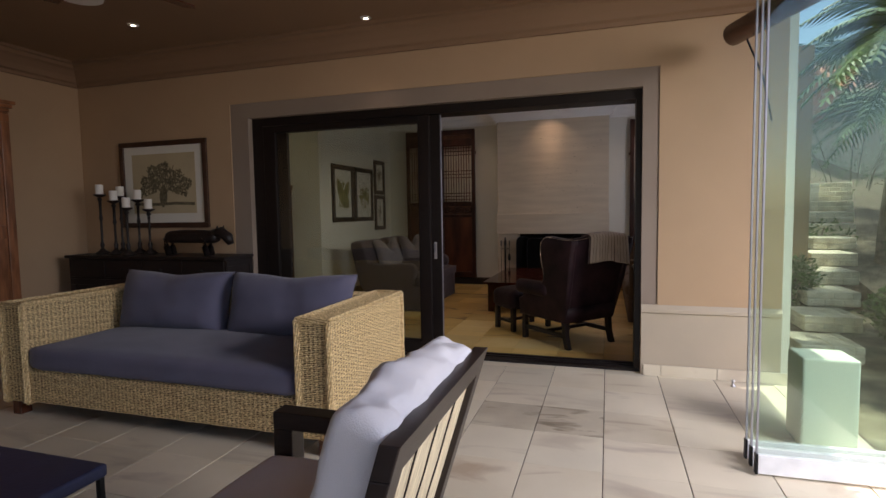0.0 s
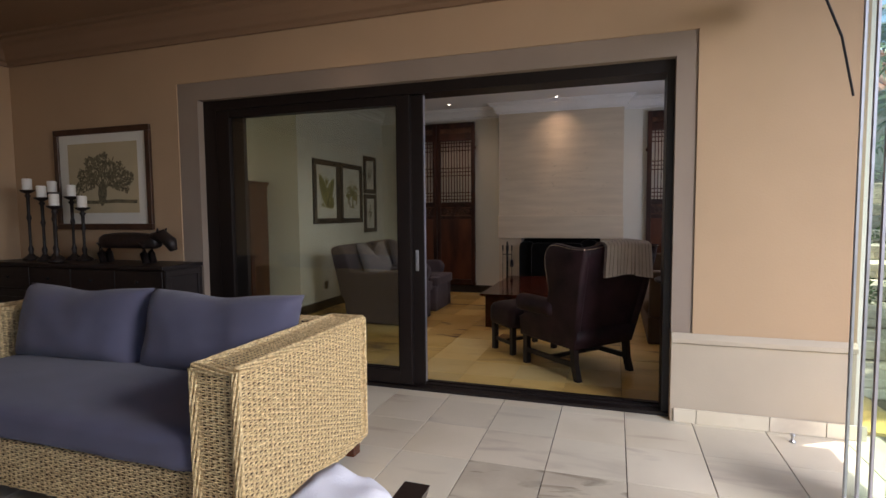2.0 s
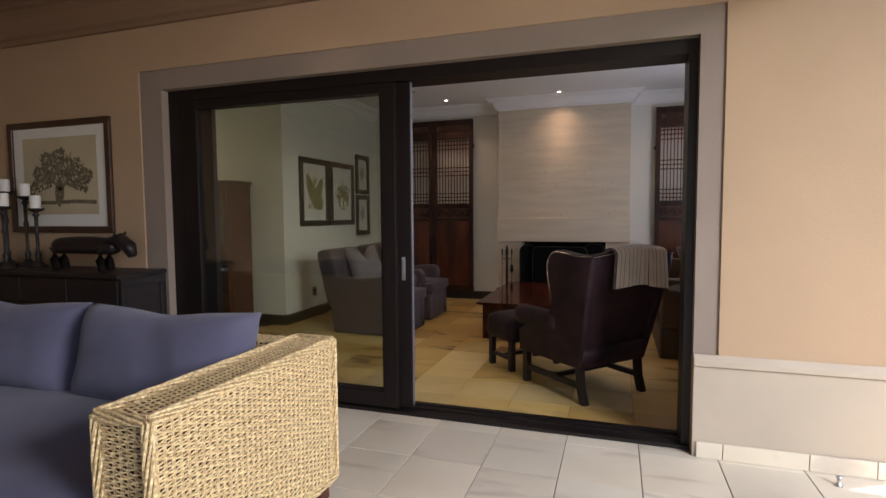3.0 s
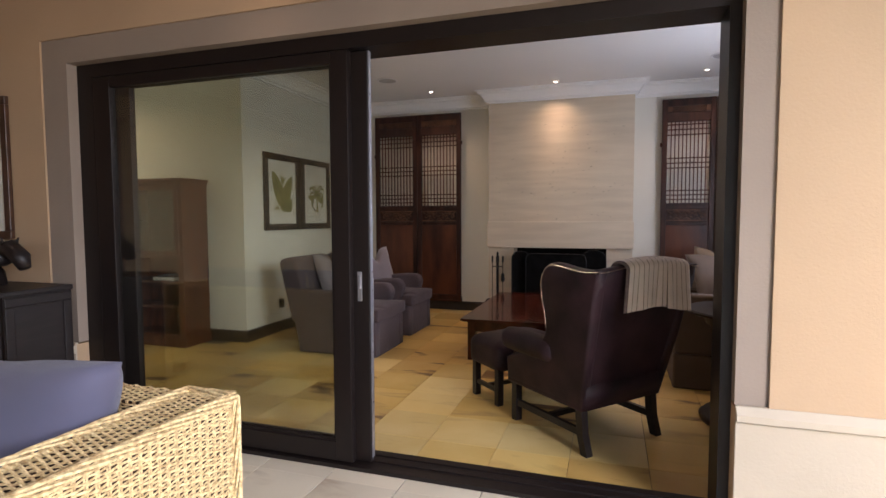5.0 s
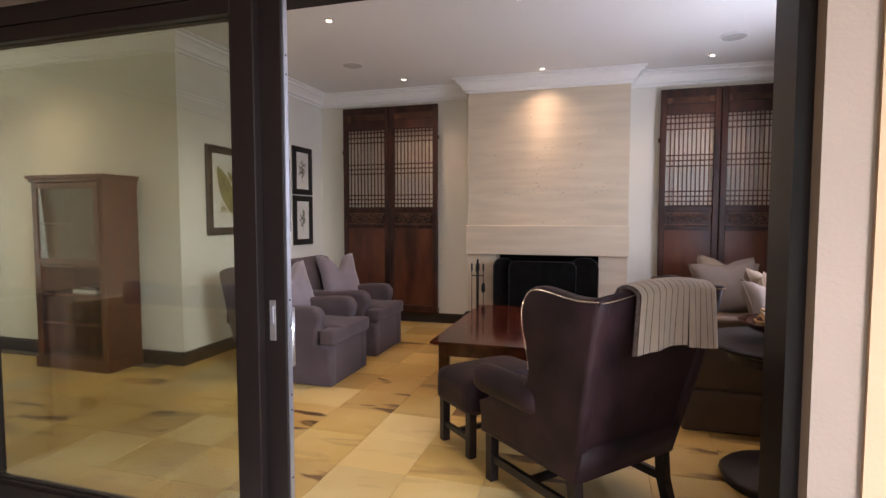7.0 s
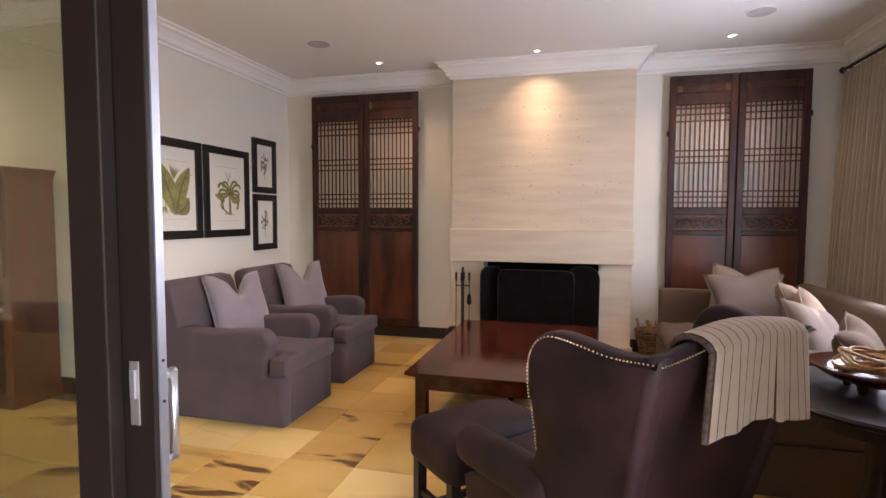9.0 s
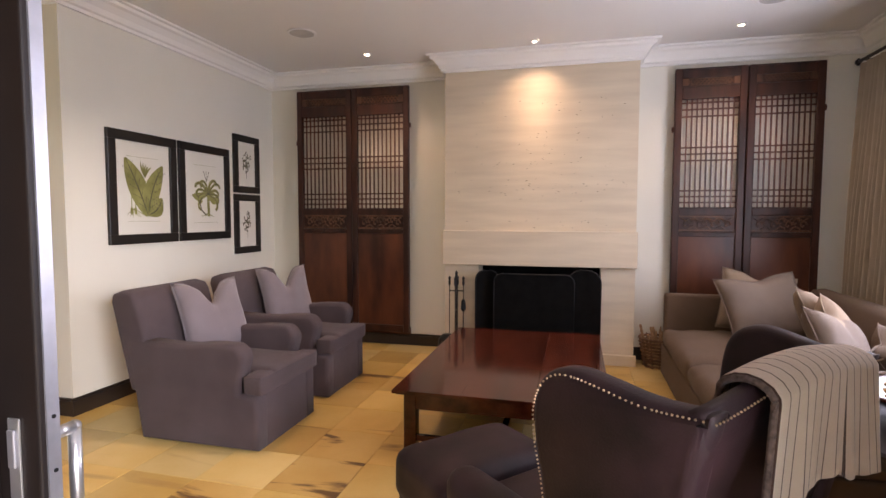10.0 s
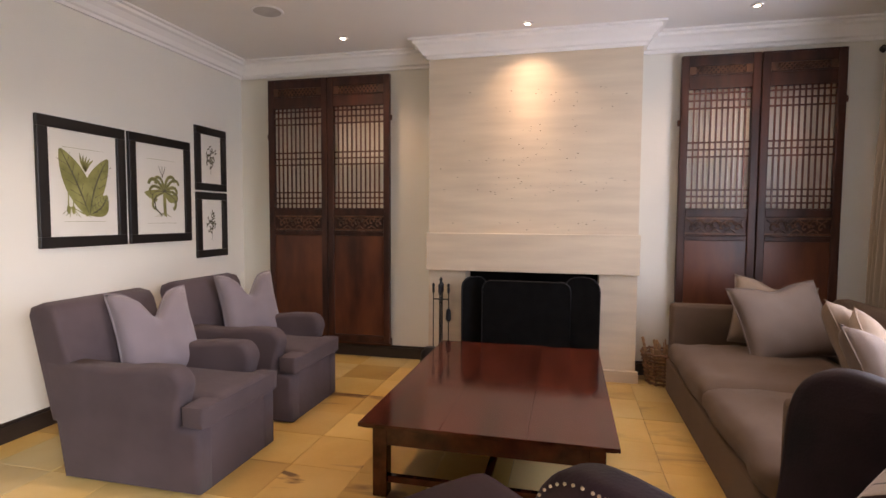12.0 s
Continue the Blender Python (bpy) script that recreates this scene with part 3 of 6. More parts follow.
lattice_doors(-3.585, -2.28, 2.79, "two tall antique red-brown lattice doors behind the grey armchairs")
lattice_doors(0.33, 1.553, 2.78, "two tall antique brown lattice doors with carved friezes behind the sofa")


# ---- pictures ----
def frame_bm(w, h, bar, d, lip=0.0):
    bm = bmesh.new()
    for a in ((-w / 2, w / 2, h / 2 - bar, h / 2), (-w / 2, w / 2, -h / 2, -h / 2 + bar), (-w / 2, -w / 2 + bar, -h / 2 + bar, h / 2 - bar), (w / 2 - bar, w / 2, -h / 2 + bar, h / 2 - bar)):
        box(bm, a[0], a[1], -d, 0, a[2], a[3], 0.005)
    return bm


def blade(bm, base, tip, width, bend, y=-0.0105, n=10):
    b, t = Vector(base), Vector(tip)
    d = t - b
    nrm = Vector((-d.y, d.x)).normalized()
    last = None
    for i in range(n + 1):
        s = i / n
        c = b + d * s + nrm * bend * math.sin(math.pi * s)
        w = width * math.sin(math.pi * min(1, s * 0.93 + 0.05)) ** 0.8 / 2
        cur = (bm.verts.new((c.x - nrm.x * w, y, c.y - nrm.y * w)), bm.verts.new((c.x + nrm.x * w, y, c.y + nrm.y * w)))
        if last:
            bm.faces.new((last[0], last[1], cur[1], cur[0]))
        last = cur


def ribbon(bm, pts, w, y=-0.011):
    pts = [Vector(p) for p in pts]
    last = None
    for i, p in enumerate(pts):
        d = (pts[min(i + 1, len(pts) - 1)] - pts[max(0, i - 1)]).normalized()
        q = Vector((-d.y, d.x)) * w / 2
        cur = (bm.verts.new((p.x - q.x, y, p.y - q.y)), bm.verts.new((p.x + q.x, y, p.y + q.y)))
        if last:
            bm.faces.new((last[0], last[1], cur[1], cur[0]))
        last = cur


def picture(kind, m, w, h, bar, label, wood):
    p = thing("framed_picture", label, "picture", m, group="framed prints on the wall" if kind != "oak" else "")
    part("picture_frame", frame_bm(w, h, bar, 0.028), wood, p)
    part("mount", boxed(-w / 2 + bar, w / 2 - bar, -0.009, -0.001, -h / 2 + bar, h / 2 - bar), M["mat_board"], p)
    rng = random.Random(len(kind) * 7)
    iw, ih = w - 2 * bar, h - 2 * bar
    art = bmesh.new()
    ink = M["leaf_ink"]
    if kind == "canna":
        ribbon(art, [(-0.30 * iw, 0.34 * ih), (0.30 * iw, 0.34 * ih)], 0.002)
        ribbon(art, [(-0.30 * iw, -0.36 * ih), (0.30 * iw, -0.36 * ih)], 0.002)
        leaves = (((0.06, -0.30), (-0.33, 0.32), 0.34, -0.02), ((0.06, -0.30), (0.36, 0.27), 0.30, 0.05), ((0.07, -0.29), (0.34, -0.10), 0.24, -0.05))
        midribs = bmesh.new()
        for k, ((ax, ay), (bx, by), wide, bend) in enumerate(leaves):
            blade(art, (ax * iw, ay * ih), (bx * iw, by * ih), wide * iw, bend * iw, -0.0105 - 0.0007 * k, 14)
            blade(midribs, (ax * iw, ay * ih), (bx * iw, by * ih), 0.012, bend * iw, -0.0126, 14)
            for q in range(1, 6):
                f = q / 6.5
                cx, cy = (ax + (bx - ax) * f) * iw, (ay + (by - ay) * f) * ih
                for sgn in (-1, 1):
                    px_, py_ = -(by - ay) * ih * sgn, (bx - ax) * iw * sgn
                    n_ = math.hypot(px_, py_) / (wide * iw * 0.30)
                    ribbon(midribs, [(cx, cy), (cx + px_ / n_ + (bx - ax) * 0.14 * iw, cy + py_ / n_ + (by - ay) * 0.14 * ih)], 0.003, -0.0127)
        part("leaf_veins", midribs, M["dark_ink"], p)
        for cx in (-0.24, -0.17):
            ribbon(art, [(cx * iw, -0.26 * ih), ((cx + 0.005) * iw, 0.0)], 0.009, -0.0125)
            blade(art, (cx * iw, -0.29 * ih), (cx * iw, -0.20 * ih), 0.05 * iw, 0.0, -0.0128)
        for k in range(5):
            blade(art, (0.02 * iw, 0.12 * ih), (-0.06 * iw + 0.05 * iw * k, 0.30 * ih - 0.01 * k), 0.03 * iw, 0.01, -0.0124)
        for k in range(9):
            ribbon(art, [(-0.2 * iw, -0.22 * ih), (-0.32 * iw + 0.05 * iw * k, -0.29 * ih - 0.01 * (k % 3))], 0.004)
    elif kind == "crinum":
        ribbon(art, [(-0.30 * iw, 0.34 * ih), (0.30 * iw, 0.34 * ih)], 0.002)
        ribbon(art, [(-0.30 * iw, -0.38 * ih), (0.30 * iw, -0.38 * ih)], 0.002)
        shade = bmesh.new()
        for k in range(10):
            a0, turn = math.pi * (-0.12 + 1.24 * k / 9), (2.6 if k < 5 else -2.6)
            x, y, a, pts = 0.06 * iw, -0.02 * ih, a0, []
            for q in range(13):
                pts.append((x, y))
                x += 0.036 * iw * math.cos(a)
                y += 0.036 * iw * math.sin(a)
                a += -turn * (q / 12) ** 1.5 * 0.36 * (0.7 + 0.3 * (k % 3))
            ribbon(art, pts, 0.030 - 0.004 * (k % 2), -0.0105 - 0.0003 * k)
            ribbon(shade, pts, 0.006, -0.0138 - 0.0001 * k)
        blade(art, (-0.02 * iw, -0.02 * ih), (-0.34 * iw, -0.04 * ih), 0.14 * iw, 0.02, -0.0125)
        blade(art, (0.08 * iw, -0.06 * ih), (0.34 * iw, -0.08 * ih), 0.14 * iw, -0.02, -0.0127)
        ribbon(art, [(0.07 * iw, -0.30 * ih), (0.06 * iw, -0.16 * ih), (0.06 * iw, 0.0)], 0.034, -0.0129)
        ribbon(shade, [(0.0, -0.29 * ih), (-0.12 * iw, -0.22 * ih), (-0.15 * iw, -0.12 * ih), (-0.10 * iw, -0.06 * ih)], 0.014, -0.0133)
        for k in range(3):
            ribbon(shade, [(0.02 * iw, 0.14 * ih), ((-0.05 + 0.07 * k) * iw, 0.27 * ih)], 0.006, -0.0135)
        part("leaf_veins", shade, M["dark_ink"], p)
        for k in range(8):
            ribbon(art, [(0.05 * iw, -0.26 * ih), (-0.12 * iw + 0.045 * iw * k, -0.30 * ih - 0.006 * (k % 3))], 0.004)
    elif kind in ("sprig", "fern"):
        ink = M["dark_ink"]
        for k in range(34):
            a, r = rng.uniform(0, 6.28), rng.uniform(0.02, 0.24) * iw
            c = (r * math.cos(a) * 1.1, r * math.sin(a) * 1.6 + 0.02 * ih)
            b2 = rng.uniform(0, 6.28)
            blade(art, c, (c[0] + 0.12 * iw * math.cos(b2), c[1] + 0.12 * iw * math.sin(b2)), 0.05 * iw, 0.004, -0.0105 - 0.0002 * (k % 7), 5)
        ribbon(art, [(0.0, -0.32 * ih), (0.02 * iw, 0), (-0.03 * iw, 0.26 * ih)], 0.005)
    else:
        paper = part("print_sheet", boxed(-iw * 0.40, iw * 0.40, -0.0098, -0.009, -ih * 0.38, ih * 0.40), M["paper"], p)
        ink = M["tree_ink"]
        blade(art, (-0.02 * iw, -0.30 * ih), (0.0, 0.0), 0.10 * iw, 0.0, -0.0105)
        ribbon(art, [(-0.38 * iw, -0.25 * ih), (-0.1 * iw, -0.26 * ih), (0.15 * iw, -0.25 * ih), (0.38 * iw, -0.26 * ih)], 0.03)
        for k in range(10):
            a = math.pi * (0.05 + 0.9 * k / 9)
            ribbon(art, [(0, -0.14 * ih), (0.14 * iw * math.cos(a), 0.06 * ih * math.sin(a)), (0.30 * iw * math.cos(a), 0.27 * ih * math.sin(a))], 0.010)
        for k in range(760):
            a, r = rng.uniform(-0.35, math.pi + 0.35), rng.uniform(0.1, 1) ** 0.6
            lump = 0.88 + 0.16 * math.sin(a * 7) * math.sin(a * 3 + 1)
            c = (0.355 * iw * r * math.cos(a) * lump, -0.06 * ih + 0.36 * ih * r * math.sin(a) * lump)
            s = rng.uniform(0.007, 0.016)
            n = [art.verts.new((c[0] + s * math.cos(q) * rng.uniform(0.5, 1.3), -0.0105 - 0.0001 * (k % 9), c[1] + s * math.sin(q) * rng.uniform(0.5, 1.3))) for q in (0, 1.05, 2.1, 3.14, 4.2, 5.25)]
            art.faces.new(n)
    o = part("drawing", art, ink, p)
    return p


# on the west wall of the living room the pictures face east
def on_west(y, z):
    return pose(LX, y, z, 0, 0, 90)


picture("canna", on_west(9.39, 1.632), 0.70, 0.885, 0.076, "black-framed print of a broad-leaved green plant on the cream wall", M["black_frame"])
picture("crinum", on_west(10.118, 1.632), 0.69, 0.885, 0.072, "black-framed print of a curling green lily plant on the cream wall", M["black_frame"])
picture("sprig", on_west(10.76, 1.955), 0.44, 0.60, 0.070, "small black-framed print of a leafy sprig on the cream wall", M["black_frame"])
picture("fern", on_west(10.76, 1.330), 0.44, 0.62, 0.070, "small black-framed print of a fern on the cream wall", M["black_frame"])
picture("oak", pose(-4.44, WY - 0.004, 1.655), 1.13, 0.90, 0.052, "brown-framed sepia print of a spreading oak above the cabinet", M["brown_frame"])

# sockets and ceiling fittings
sk = thing("wall_socket", "small black wall socket on the cream wall above the skirting", "socket", pose(LX, 9.34, 0.33, 0, 0, 90))
part("plate", boxed(-0.045, 0.045, -0.009, 0, -0.055, 0.055, 0.003), M["iron"], sk)
part("rocker", boxed(-0.015, 0.015, -0.013, -0.009, -0.02, 0.02, 0.002), M["soot"], sk)


def downlight(x, y, z):
    d = thing("downlight", "small round recessed ceiling spotlight, lit", "ceiling light", pose(x, y, z), "recessed spotlights")
    bm = bmesh.new()
    lathe(bm, [(0.030, -0.001), (0.043, -0.006), (0.046, -0.001)], 24)
    part("trim_ring", bm, M["white_trim"], d, smooth=True)
    bm = bmesh.new()
    lathe(bm, [(0.021, -0.009), (0.015, -0.0095)], 20)
    part("bulb", bm, M["lamp_glow"], d)


for x, y in ((-2.56, 10.745), (-0.935, 10.745), (0.753, 10.745), (-2.49, 8.82), (-0.91, 8.82), (0.75, 8.82)):
    downlight(x, y, RC)
for x, y in ((-3.87, 5.60), (-1.95, 6.12)):
    downlight(x, y, PC)
for x, y in ((-2.88, 10.05), (0.83, 10.21)):
    s = thing("ceiling_speaker", "round flush ceiling speaker with a pale grille", "speaker", pose(x, y, RC), "ceiling speakers")
    bm = bmesh.new()
    lathe(bm, [(0.125, -0.001), (0.12, -0.007), (0.105, -0.008)], 32)
    part("ring", bm, M["white_trim"], s)
    bm = bmesh.new()
    lathe(bm, [(0.104, -0.0085), (0.02, -0.010)], 32)
    part("grille", bm, M["grille"], s)


# ---- living room furniture ----
def coffee_table():
    T = 0.395
    x0, x1, y0, y1 = -1.575, -0.335, 8.69, 10.50
    t = thing("coffee_table", "large low polished mahogany coffee table with square legs", "coffee table")
    top = part("tabletop", boxed(x0 + 0.02, x1 - 0.02, y0 + 0.02, y1 - 0.02, T - 0.03, T - 0.02), M["mahogany"], t)
    for k in range(3):
        a, b = x0 + (x1 - x0) * k / 3, x0 + (x1 - x0) * (k + 1) / 3
        part("board", boxed(a + 0.0003, b - 0.0003, y0, y1, T - 0.0195, T, 0.0015), M["mahogany"], top)
    i = 0.06
    bm = bmesh.new()
    box(bm, x0 + i, x1 - i, y0 + i, y0 + i + 0.022, T - 0.125, T - 0.026)
    box(bm, x0 + i, x1 - i, y1 - i - 0.022, y1 - i, T - 0.125, T - 0.026)
    box(bm, x0 + i, x0 + i + 0.022, y0 + i, y1 - i, T - 0.125, T - 0.026)
    box(bm, x1 - i - 0.022, x1 - i, y0 + i, y1 - i, T - 0.125, T - 0.026)
    part("apron", bm, M["mahogany"], t)
    for x in (x0 + i - 0.004, x1 - i - 0.071):
        for y in (y0 + i - 0.004, y1 - i - 0.071):
            part("leg", boxed(x, x + 0.075, y, y + 0.075, 0, T - 0.027, 0.004), M["mahogany"], t)
    bm = bmesh.new()
    for y in (y0 + i + 0.015, y1 - i - 0.05):
        box(bm, x0 + i + 0.07, x1 - i - 0.07, y, y + 0.035, 0.07, 0.105, 0.003)
    box(bm, (x0 + x1) / 2 - 0.02, (x0 + x1) / 2 + 0.02, y0 + i + 0.05, y1 - i - 0.05, 0.075, 0.10, 0.003)
    part("stretcher", bm, M["mahogany"], t)


coffee_table()


def arm_outline(depth, top, low, seat_back):
    """Side view of a scroll-fronted arm: forward is +x."""
    f = depth
    pts = [(0.0, 0.004), (0.834, 0.004), (0.834, low + 0.004), (f - 0.045, low + 0.012), (f - 0.03, low + 0.10)]
    r, cx, cz = 0.098, f - 0.098, top - 0.098
    pts += [(cx + r * math.cos(a), cz + r * math.sin(a)) for a in np.linspace(-0.35, math.pi / 2, 9)]
    pts += [(f - 0.25, top - 0.004), (f - 0.36, top - 0.018), (f - 0.48, top - 0.02), (seat_back, top - 0.005)]
    return pts


def club_chair(m):
    """Faces +x, standing over its own origin at the floor's back left corner; 0.70 wide."""
    c = thing("armchair", "grey-mauve linen club armchair with low rolled arms and a box cushion", "armchair", m, "pair of grey armchairs")
    w = 0.71
    bm = bmesh.new()
    out = [(0.0, 0.0), (0.83, 0.0), (0.83, 0.335), (-0.06, 0.335)]
    prism(bm, out, "y", 0.05, w - 0.05, 0.012, 3)
    part("base", bm, M["grey_cloth"], c)
    for y0 in (-0.002, w - 0.128):
        bm = bmesh.new()
        prism(bm, arm_outline(0.745, 0.642, 0.33, -0.10), "y", y0, y0 + 0.135, 0.032, 4)
        part("arm", bm, M["grey_cloth"], c, smooth=True)
    bm = bmesh.new()
    out = [(-0.08, 0.30), (0.14, 0.30), (-0.02, 0.88), (-0.05, 0.925), (-0.13, 0.94), (-0.20, 0.915), (-0.215, 0.87)]
    prism(bm, out, "y", 0.005, w - 0.005, 0.03, 4)
    part("backrest", bm, M["grey_cloth"], c, smooth=True)
    bm = bmesh.new()
    soft(bm, 0.08, 0.87, 0.13, w - 0.13, 0.33, 0.475, 0.035, 0.02, 10, 0.004)
    soft(bm, 0.73, 0.872, 0.005, w - 0.005, 0.337, 0.462, 0.03, 0.004, 8, 0.003)
    cu = part("seat_cushion", bm, M["grey_cloth"], c, smooth=True)
    bm = bmesh.new()
    for z in (0.355, 0.452):
        tube(bm, [(0.74, 0.01, z), (0.86, 0.012, z), (0.868, 0.05, z), (0.869, w - 0.05, z), (0.86, w - 0.012, z), (0.74, w - 0.01, z)], 0.0045, 6)
    part("piping", bm, M["grey_cloth"], cu)
    return c


A1 = club_chair(pose(-3.19, 8.51, 0))
A2 = copy_thing(A1, pose(-3.22, 9.475, 0))


def scatter(m, w, h, t, chop, mat_key, label, seed=0, group="scatter cushions"):
    p = tagged(finish("scatter_cushion", pillow(w, h, t, chop, 16, seed), M[mat_key], True), label, "cushion", group)
    p.matrix_world = m
    bm = bmesh.new()
    pts = []
    for k in range(64):
        s = k / 64 * 4
        e, f = int(s), s - int(s)
        u, v = [(-1 + 2 * f, -1), (1, -1 + 2 * f), (1 - 2 * f, 1), (-1, 1 - 2 * f)][e]
        x, z = u * w / 2 * (1 - 0.07 * (1 - v * v)), v * h / 2 * (1 - 0.07 * (1 - u * u))
        z -= chop * math.exp(-((u / 0.33) ** 2)) * ((v + 1) / 2) ** 2
        pts.append((x, 0, z + h / 2))
    tube(bm, pts + pts[:1], 0.005, 6, False)
    part("piping", bm, M[mat_key], p)
    return p


scatter(pose(-2.93, 8.98, 0.445, -22, 0, 72), 0.50, 0.55, 0.17, 0.17, "lilac_cloth", "pale grey linen scatter cushion with a dented top on an armchair", 1)
scatter(pose(-2.93, 9.93, 0.445, -20, 0, 66), 0.50, 0.55, 0.17, 0.17, "lilac_cloth", "pale grey linen scatter cushion on the farther grey armchair", 2)


def long_sofa():
    s = thing("sofa", "taupe linen three-seat sofa with plain square arms, piled with cushions", "sofa")
    x0, x1, y0, y1 = 0.22, 1.45, 8.42, 10.88
    part("base", boxed(x0, x1, y0, y1, 0.0, 0.27, 0.02, 3), M["taupe_cloth"], s)
    for a in (y0, y1 - 0.13):
        part("arm", boxed(x0 + 0.01, x1, a, a + 0.13, 0.27, 0.735, 0.03, 4), M["taupe_cloth"], s, smooth=True)
    bm = bmesh.new()
    prism(bm, [(x1 - 0.16, 0.27), (x1, 0.27), (x1 + 0.02, 0.80), (x1 - 0.02, 0.83), (x1 - 0.10, 0.82), (x1 - 0.13, 0.78)], "y", y0 + 0.13, y1 - 0.13, 0.02, 3)
    part("backrest", bm, M["taupe_cloth"], s, smooth=True)
    n = 2
    w = (y1 - y0 - 0.26) / n
    for k in range(n):
        bm = bmesh.new()
        a = y0 + 0.13 + w * k
        soft(bm, x0 - 0.025, x1 - 0.18, a + 0.004, a + w - 0.004, 0.265, 0.435, 0.075, 0.055, 18, 0.018)
        part("seat_cushion", bm, M["taupe_cloth"], s, smooth=True)


long_sofa()
for k, (x, y, rz, tilt, w, t, chop, key) in enumerate([
    (0.88, 10.60, 4, -14, 0.58, 0.15, 0.05, "beige_cloth"), (0.96, 10.28, 10, -30, 0.64, 0.17, 0.04, "stone_cloth"),
    (1.16, 9.78, 58, -26, 0.56, 0.18, 0.05, "beige_cloth"), (1.14, 9.46, 62, -28, 0.54, 0.18, 0.06, "beige_cloth"),
    (1.00, 9.18, 50, -30, 0.52, 0.18, 0.04, "stone_cloth"), (1.12, 8.76, 58, -32, 0.50, 0.17, 0.03, "taupe_cloth")]):
    words = {"beige_cloth": "beige linen scatter cushion leaning on the taupe sofa", "stone_cloth": "wide stone-grey linen cushion on the taupe sofa", "taupe_cloth": "darker taupe scatter cushion leaning on the sofa"}[key]
    scatter(pose(x, y, 0.455, tilt, 0, rz) @ pose(0, 0, 0, 0, (9, -7, 14, -12, 16, -8)[k], 0), w, w * 0.88, t, chop, key, words, k + 4, "cushions on the taupe sofa")


# the wing chair faces north-west; its own frame faces +y
WING = pose(-0.418, 7.462, 0, 0, 0, 47.8)


def camel(u):
    """Height of the back's top edge across the chair, u from -1 to 1."""
    return 1.06 + 0.035 * math.cos(max(-1, min(1, u)) * math.pi / 2) ** 1.5


def taper(z):
    """How much narrower the chair is low down."""
    return 0.84 + 0.16 * max(0, min(1, (z - 0.28) / 0.6))


def flare(y, z):
    """How far a wing leans outwards, most at its upper front."""
    return 0.048 * max(0, min(1, (z - 0.55) / 0.42)) * max(0, min(1, (y + 0.50) / 0.26))


def rounded(pts, rounds=2):
    """Cuts the corners of an open line of 2D points."""
    for _ in range(rounds):
        cut = [pts[0]]
        for (a, b), (c, d) in zip(pts, pts[1:]):
            cut += [(a * 0.75 + c * 0.25, b * 0.75 + d * 0.25), (a * 0.25 + c * 0.75, b * 0.25 + d * 0.75)]
        pts = cut + [pts[-1]]
    return pts


